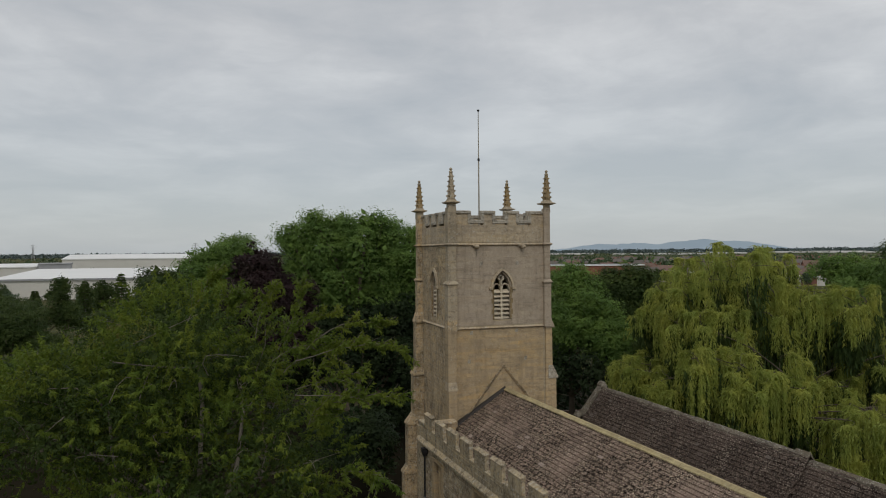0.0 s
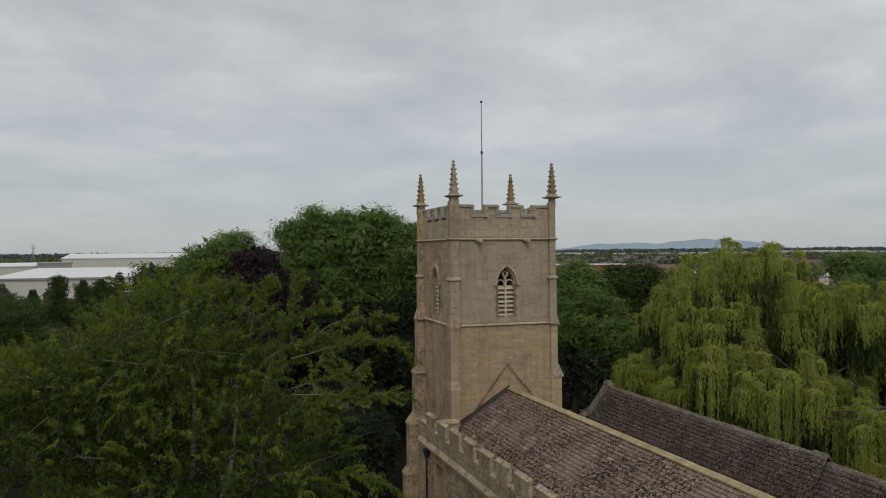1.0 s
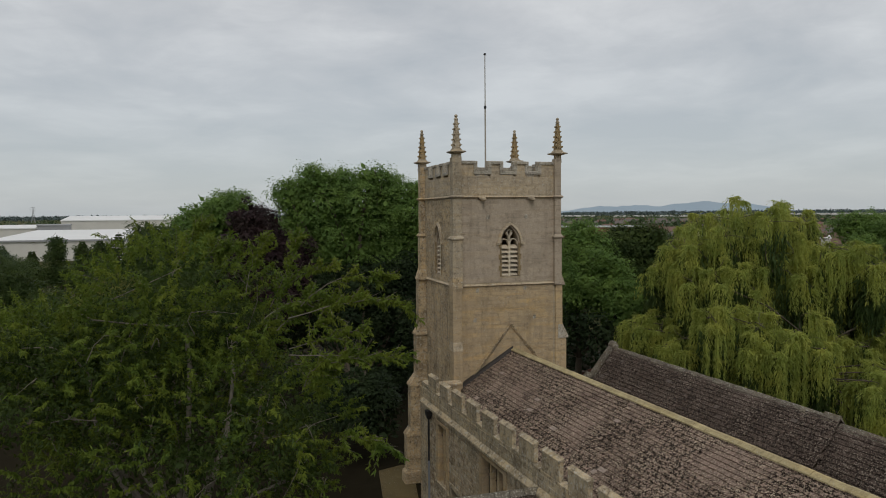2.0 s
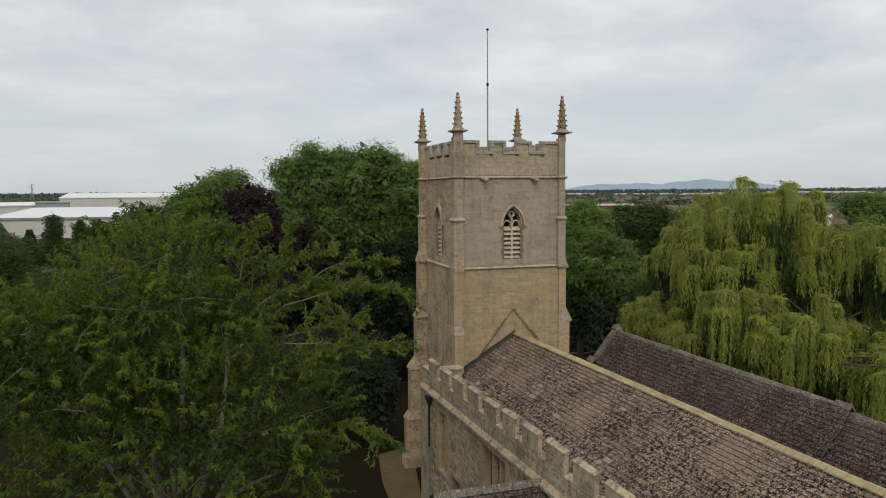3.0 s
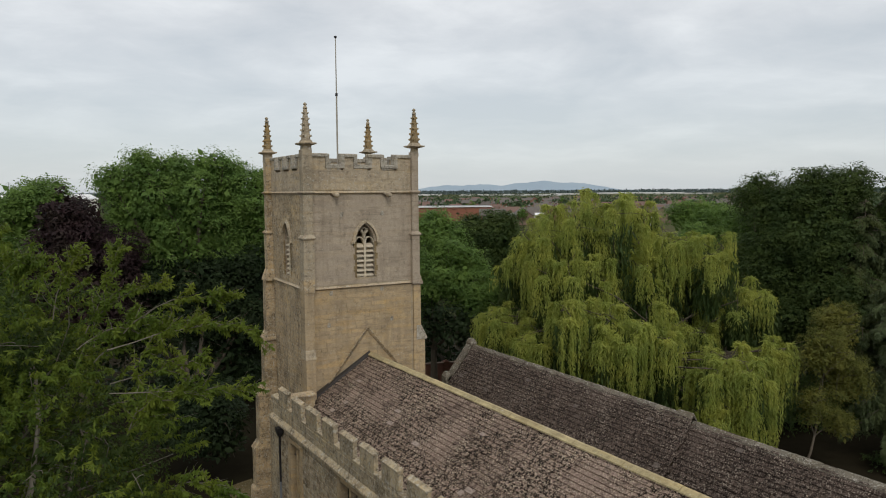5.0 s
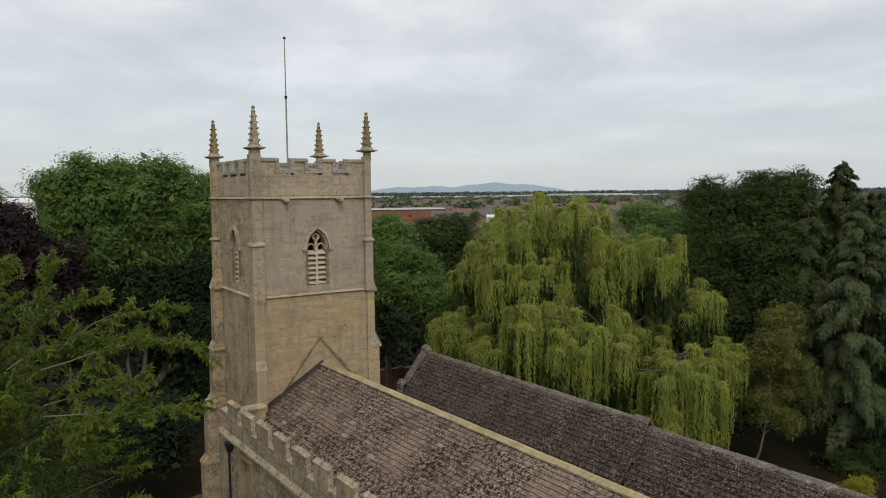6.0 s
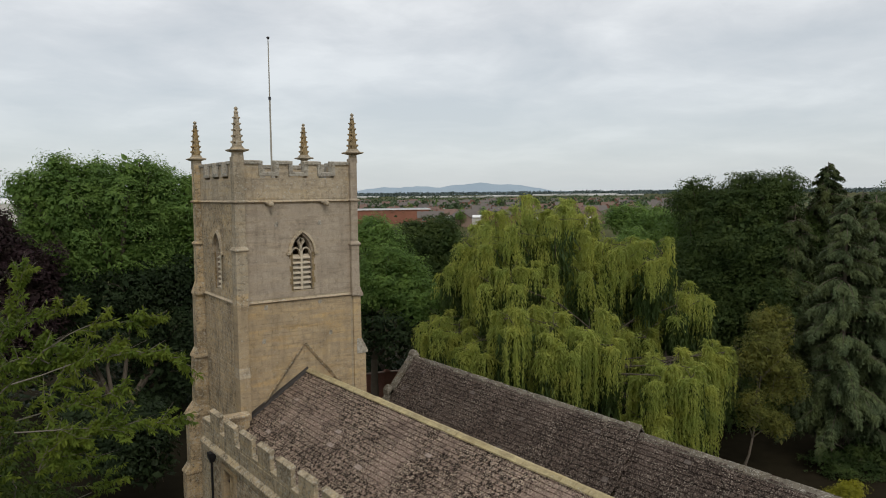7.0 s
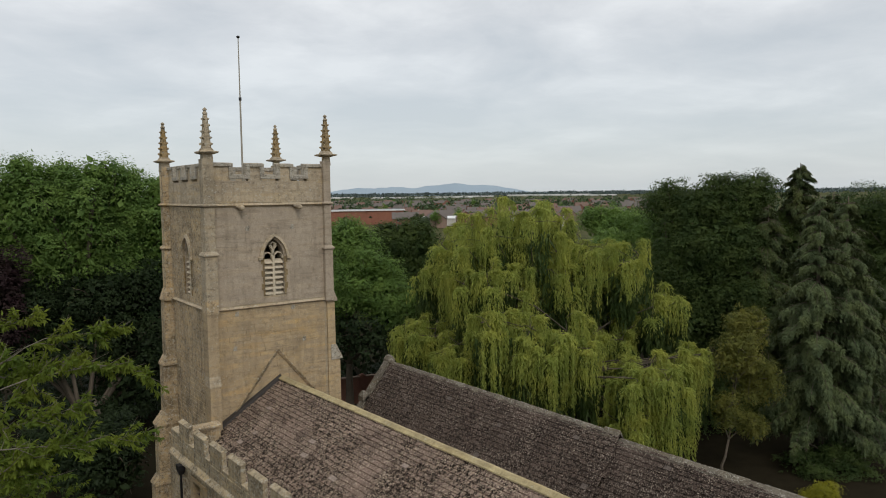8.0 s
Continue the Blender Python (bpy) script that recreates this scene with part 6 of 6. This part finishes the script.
for k, (spot, h) in enumerate((((-34.56, 141.08), 13.2), ((-39.46, 147.86), 11.5), ((-43.94, 151.36), 11.2), ((-30.51, 142.96), 12.4), ((-54.39, 150.44), 9.0), ((-27.25, 144.03), 11.0))):
    conifer("yard_conifer", "small dark conifer in front of the warehouse", spot, h, 3.3, 18, 60, (.6, .35), LEAF_DARK, 60 + k, .1, .03)

broadleaf("dark_broadleaf_tree", "green broad-leaved tree close behind the tower", [(18.04, 19.48, 13.97, 2.28, 2), (18.02, 17.08, 10.87, 2.85, 2.76), (18.91, 15.29, 9.39, 2.48, 2.48), (16.85, 20.27, 9.47, 2.38, 4.28), (15.74, 23.41, 9.21, 2.95, 4.42)], 780, 46, .9, BIG, LEAF_ASH, seed=51)
broadleaf("evergreen_oak", "dense dark evergreen tree behind the willow", [(23.78, 20.46, 14.01, 2.64, 1.83), (22.6, 21.24, 12.91, 2.28, 2.28), (24.48, 18.79, 12.96, 2.25, 2.5), (22.69, 18.78, 9.12, 3.19, 3.44), (26.31, 18.77, 9.82, 3.04, 3.55)], 700, 46, .85, BIG, LEAF_DARK, seed=52)
broadleaf("dark_broadleaf_tree", "mid green tree beyond the willow", [(45.98, 12.87, 14.52, 2.55, 1.77), (45.23, 15.77, 14.79, 2.57, 1.71), (43.67, 12, 11.82, 3.77, 2.69), (44.45, 9.08, 12.49, 3.14, 3.14)], 600, 50, .9, BIG, LEAF_ASH, seed=53)
broadleaf("dark_broadleaf_tree", "tall dark tree in the belt beyond the willow", [(43.61, 7.23, 16.81, 2.13, 2.03), (43.95, 4.61, 14.75, 2.95, 3.05), (42.25, 4.53, 11.43, 3.87, 3.38), (42.17, 3.39, 7.25, 4.28, 3.8)], 750, 46, .95, BIG, LEAF_DARK, seed=54)
broadleaf("dark_broadleaf_tree", "tall uneven dark tree beside the firs", [(44.87, 2.79, 17.1, 2.03, 2.22), (46.05, 0.8, 17.18, 2.38, 2.28), (43.61, 1.22, 13.47, 3.51, 3.27), (47.31, -0.04, 13.36, 2.85, 3.8), (43.45, 0.13, 8.94, 4.14, 3.68)], 800, 46, .95, BIG, LEAF_DARK, seed=55)
broadleaf("dark_broadleaf_tree", "dark tree past the spruces", [(58.8, -2.89, 14.48, 3.04, 3.55), (59.07, -5.48, 13.58, 3.93, 4.42), (55.22, -5.31, 8.98, 4.28, 4.28)], 600, 50, 1.0, BIG, LEAF_DARK, seed=56)
broadleaf("bronze_tree", "thin bronze-green tree with a bare pale trunk", [(32.83, -7.21, 8.89, 1.53, 1.68), (31.28, -7.38, 7.21, 1.71, 1.71), (32.4, -8.13, 5.59, 1.5, 1.71), (29.75, -7.56, 4.14, 0.98, 1.26), (31.15, -8.49, 3.08, 1.05, 1.05)], 420, 44, .5, (.17, .075), LEAF_BROWN, BARK, seed=57, girth=.09, base=(29.55, -7.43, 0), twigs=16)
broadleaf("yellow_bush", "bright yellow-green garden bush", [(26.66, -15.12, 2.08, 0.74, 0.86), (26.07, -14.72, 1.6, 0.57, 0.68)], 120, 40, .3, (.12, .06), LEAF_LIME, seed=58, girth=.08)
broadleaf("laurel_bush", "dark laurel undergrowth below the spruces", [(34.05, -10.43, -0.45, 2.09, 1.74), (36.08, -11.78, 0.22, 2.09, 2.09), (34.28, -8.18, -2.72, 1.82, 1.82)], 420, 45, .5, (.2, .09), LEAF_DARK, seed=59, girth=.1)
broadleaf("laurel_bush", "dark undergrowth behind the willow", [(35.41, 0.68, 1.48, 3.85, 2.57), (39.18, -0.63, 0.27, 3.49, 2.61), (33.13, 7.01, 1.72, 4.14, 2.76), (26.74, 13.67, 1.73, 4.75, 2.85), (41.82, -3.59, 1.4, 2.57, 3)], 560, 45, .8, BIG, LEAF_DARK, seed=60, girth=.12)


# added dark clumps, with the shade behind the tower put into their colour
broadleaf("yew_hedge", "added near-black undergrowth that paints the shade behind the tower", [(3.84, 29.5, 2.03, 4.99, 3.33), (-3.31, 33.84, 0.52, 6.28, 3.42), (1.8, 36.43, 2.56, 4.82, 3.01), (23.36, 27.95, 0.83, 4.99, 2.77), (21.92, 33.72, 0.48, 4.69, 3.52), (16.46, 15.72, 6.9, 2.88, 2.22), (17.96, 13.52, 6.64, 2.4, 2.18), (15.54, 18.74, 6.54, 2.3, 2.76)], 420, 40, .9, (.34, .18), LEAF_SHADE, seed=61, girth=.12)


def estate_trees():
    """Garden and street trees between the houses."""
    rng = np.random.default_rng(90)
    first = []
    for s in range(3):
        r = 2.6 + s * .6
        crown = [(0, 0, 4.2 + s, r, r * .95), (r * .5, .4, 3.4 + s, r * .7, r * .6), (-r * .5, -.3, 3.2, r * .7, r * .6)]
        first.append(broadleaf("garden_tree", "round green garden tree on the estate", crown, 60, 13, 1.0, (.75, .5), (LEAF_FAR, LEAF_DARK, LEAF_ASH)[s], seed=70 + s, girth=.2, twigs=2, group="garden trees", inner_size=1.5))
    for i in range(76):
        az, d = radians(rng.uniform(24, 60)), 330 + 700 * rng.random() ** 1.3
        m = pose(-12 + d * math.sin(az), -38 + d * math.cos(az), 0, 0, 0, rng.uniform(0, 360))
        if i < 3:
            first[i].matrix_basis = m
        else:
            copy_thing(first[i % 3], m)
    for i in range(12):
        az, d = radians(rng.uniform(-17.5, -13.2)), rng.uniform(230, 340)
        copy_thing(first[i % 2], pose(-12 + d * math.sin(az), -38 + d * math.cos(az), 0, 0, 0, rng.uniform(0, 360)))
    for i in range(36):
        az, d = radians(rng.uniform(-16, 8)), rng.uniform(190, 420)
        m = pose(-12 + d * math.sin(az), -38 + d * math.cos(az), 0, 0, 0, rng.uniform(0, 360))
        if not (-105 < m.translation.x < -28 and m.translation.y > 235):
            copy_thing(first[i % 2], m)


estate_trees()

# ---- the single stones and slates, last ----
slates(NAVE, RIDGE_START + Vector((0, 0, .0)), R_DIR, (-1, -.057, -PITCH), 26.8, 6.1, .225, (.26, .32, .38, .44), SLATE, 300, (10, 20), 50)
moss_clumps("moss", NAVE, RIDGE_START, R_DIR, (-1, -.057, -PITCH), (.2, 24), (1.4, 5.6), 13000, 5, .040)
moss_clumps("moss", NAVE, RIDGE_START, R_DIR, (-1, -.057, -PITCH), (.2, 24), (.4, 3.0), 1800, 15, .040)
steps = [(T_CF - arch_half(v, .06), T_CF + arch_half(v, .06), v - .12, v + .12) for v in [SPRING + .2 * k for k in range(5)]]
hole_f = [(T_CF - .56, T_CF + .56, SILL, SPRING + .1)] + steps
shift = T_CL - T_CF
masonry(TOWER, T_FRONT, .36, T_W - .30, 12.9, 17.5, (.24, .28, .32), (.45, .6, .75), STONE_UP, hole_f, 140, "ashlar_block", 21, .005, "upper_ashlar")
masonry(TOWER, T_FRONT, .30, T_W - .36, 6.2, 12.68, (.19, .22, .26), (.4, .55, .7), STONE_LOW, (), 160, "coursed_block", 22, .012, "coursed_stone")
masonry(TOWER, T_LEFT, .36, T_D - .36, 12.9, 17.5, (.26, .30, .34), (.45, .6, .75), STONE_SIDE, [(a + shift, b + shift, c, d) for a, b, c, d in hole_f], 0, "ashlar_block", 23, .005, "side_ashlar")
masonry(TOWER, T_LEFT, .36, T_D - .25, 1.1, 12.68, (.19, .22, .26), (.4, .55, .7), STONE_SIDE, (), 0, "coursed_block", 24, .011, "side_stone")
masonry(TOWER, T_FRONT, .30, T_W - .30, 17.72, 18.70, (.30, .34), (.5, .7), STONE_TOP, (), 30, "parapet_block", 25, .003, "parapet_ashlar")
masonry(TOWER, T_LEFT, .30, T_D - .30, 17.72, 18.70, (.30, .34), (.5, .7), STONE_TOP, (), 0, "parapet_block", 26, .004, "parapet_ashlar")
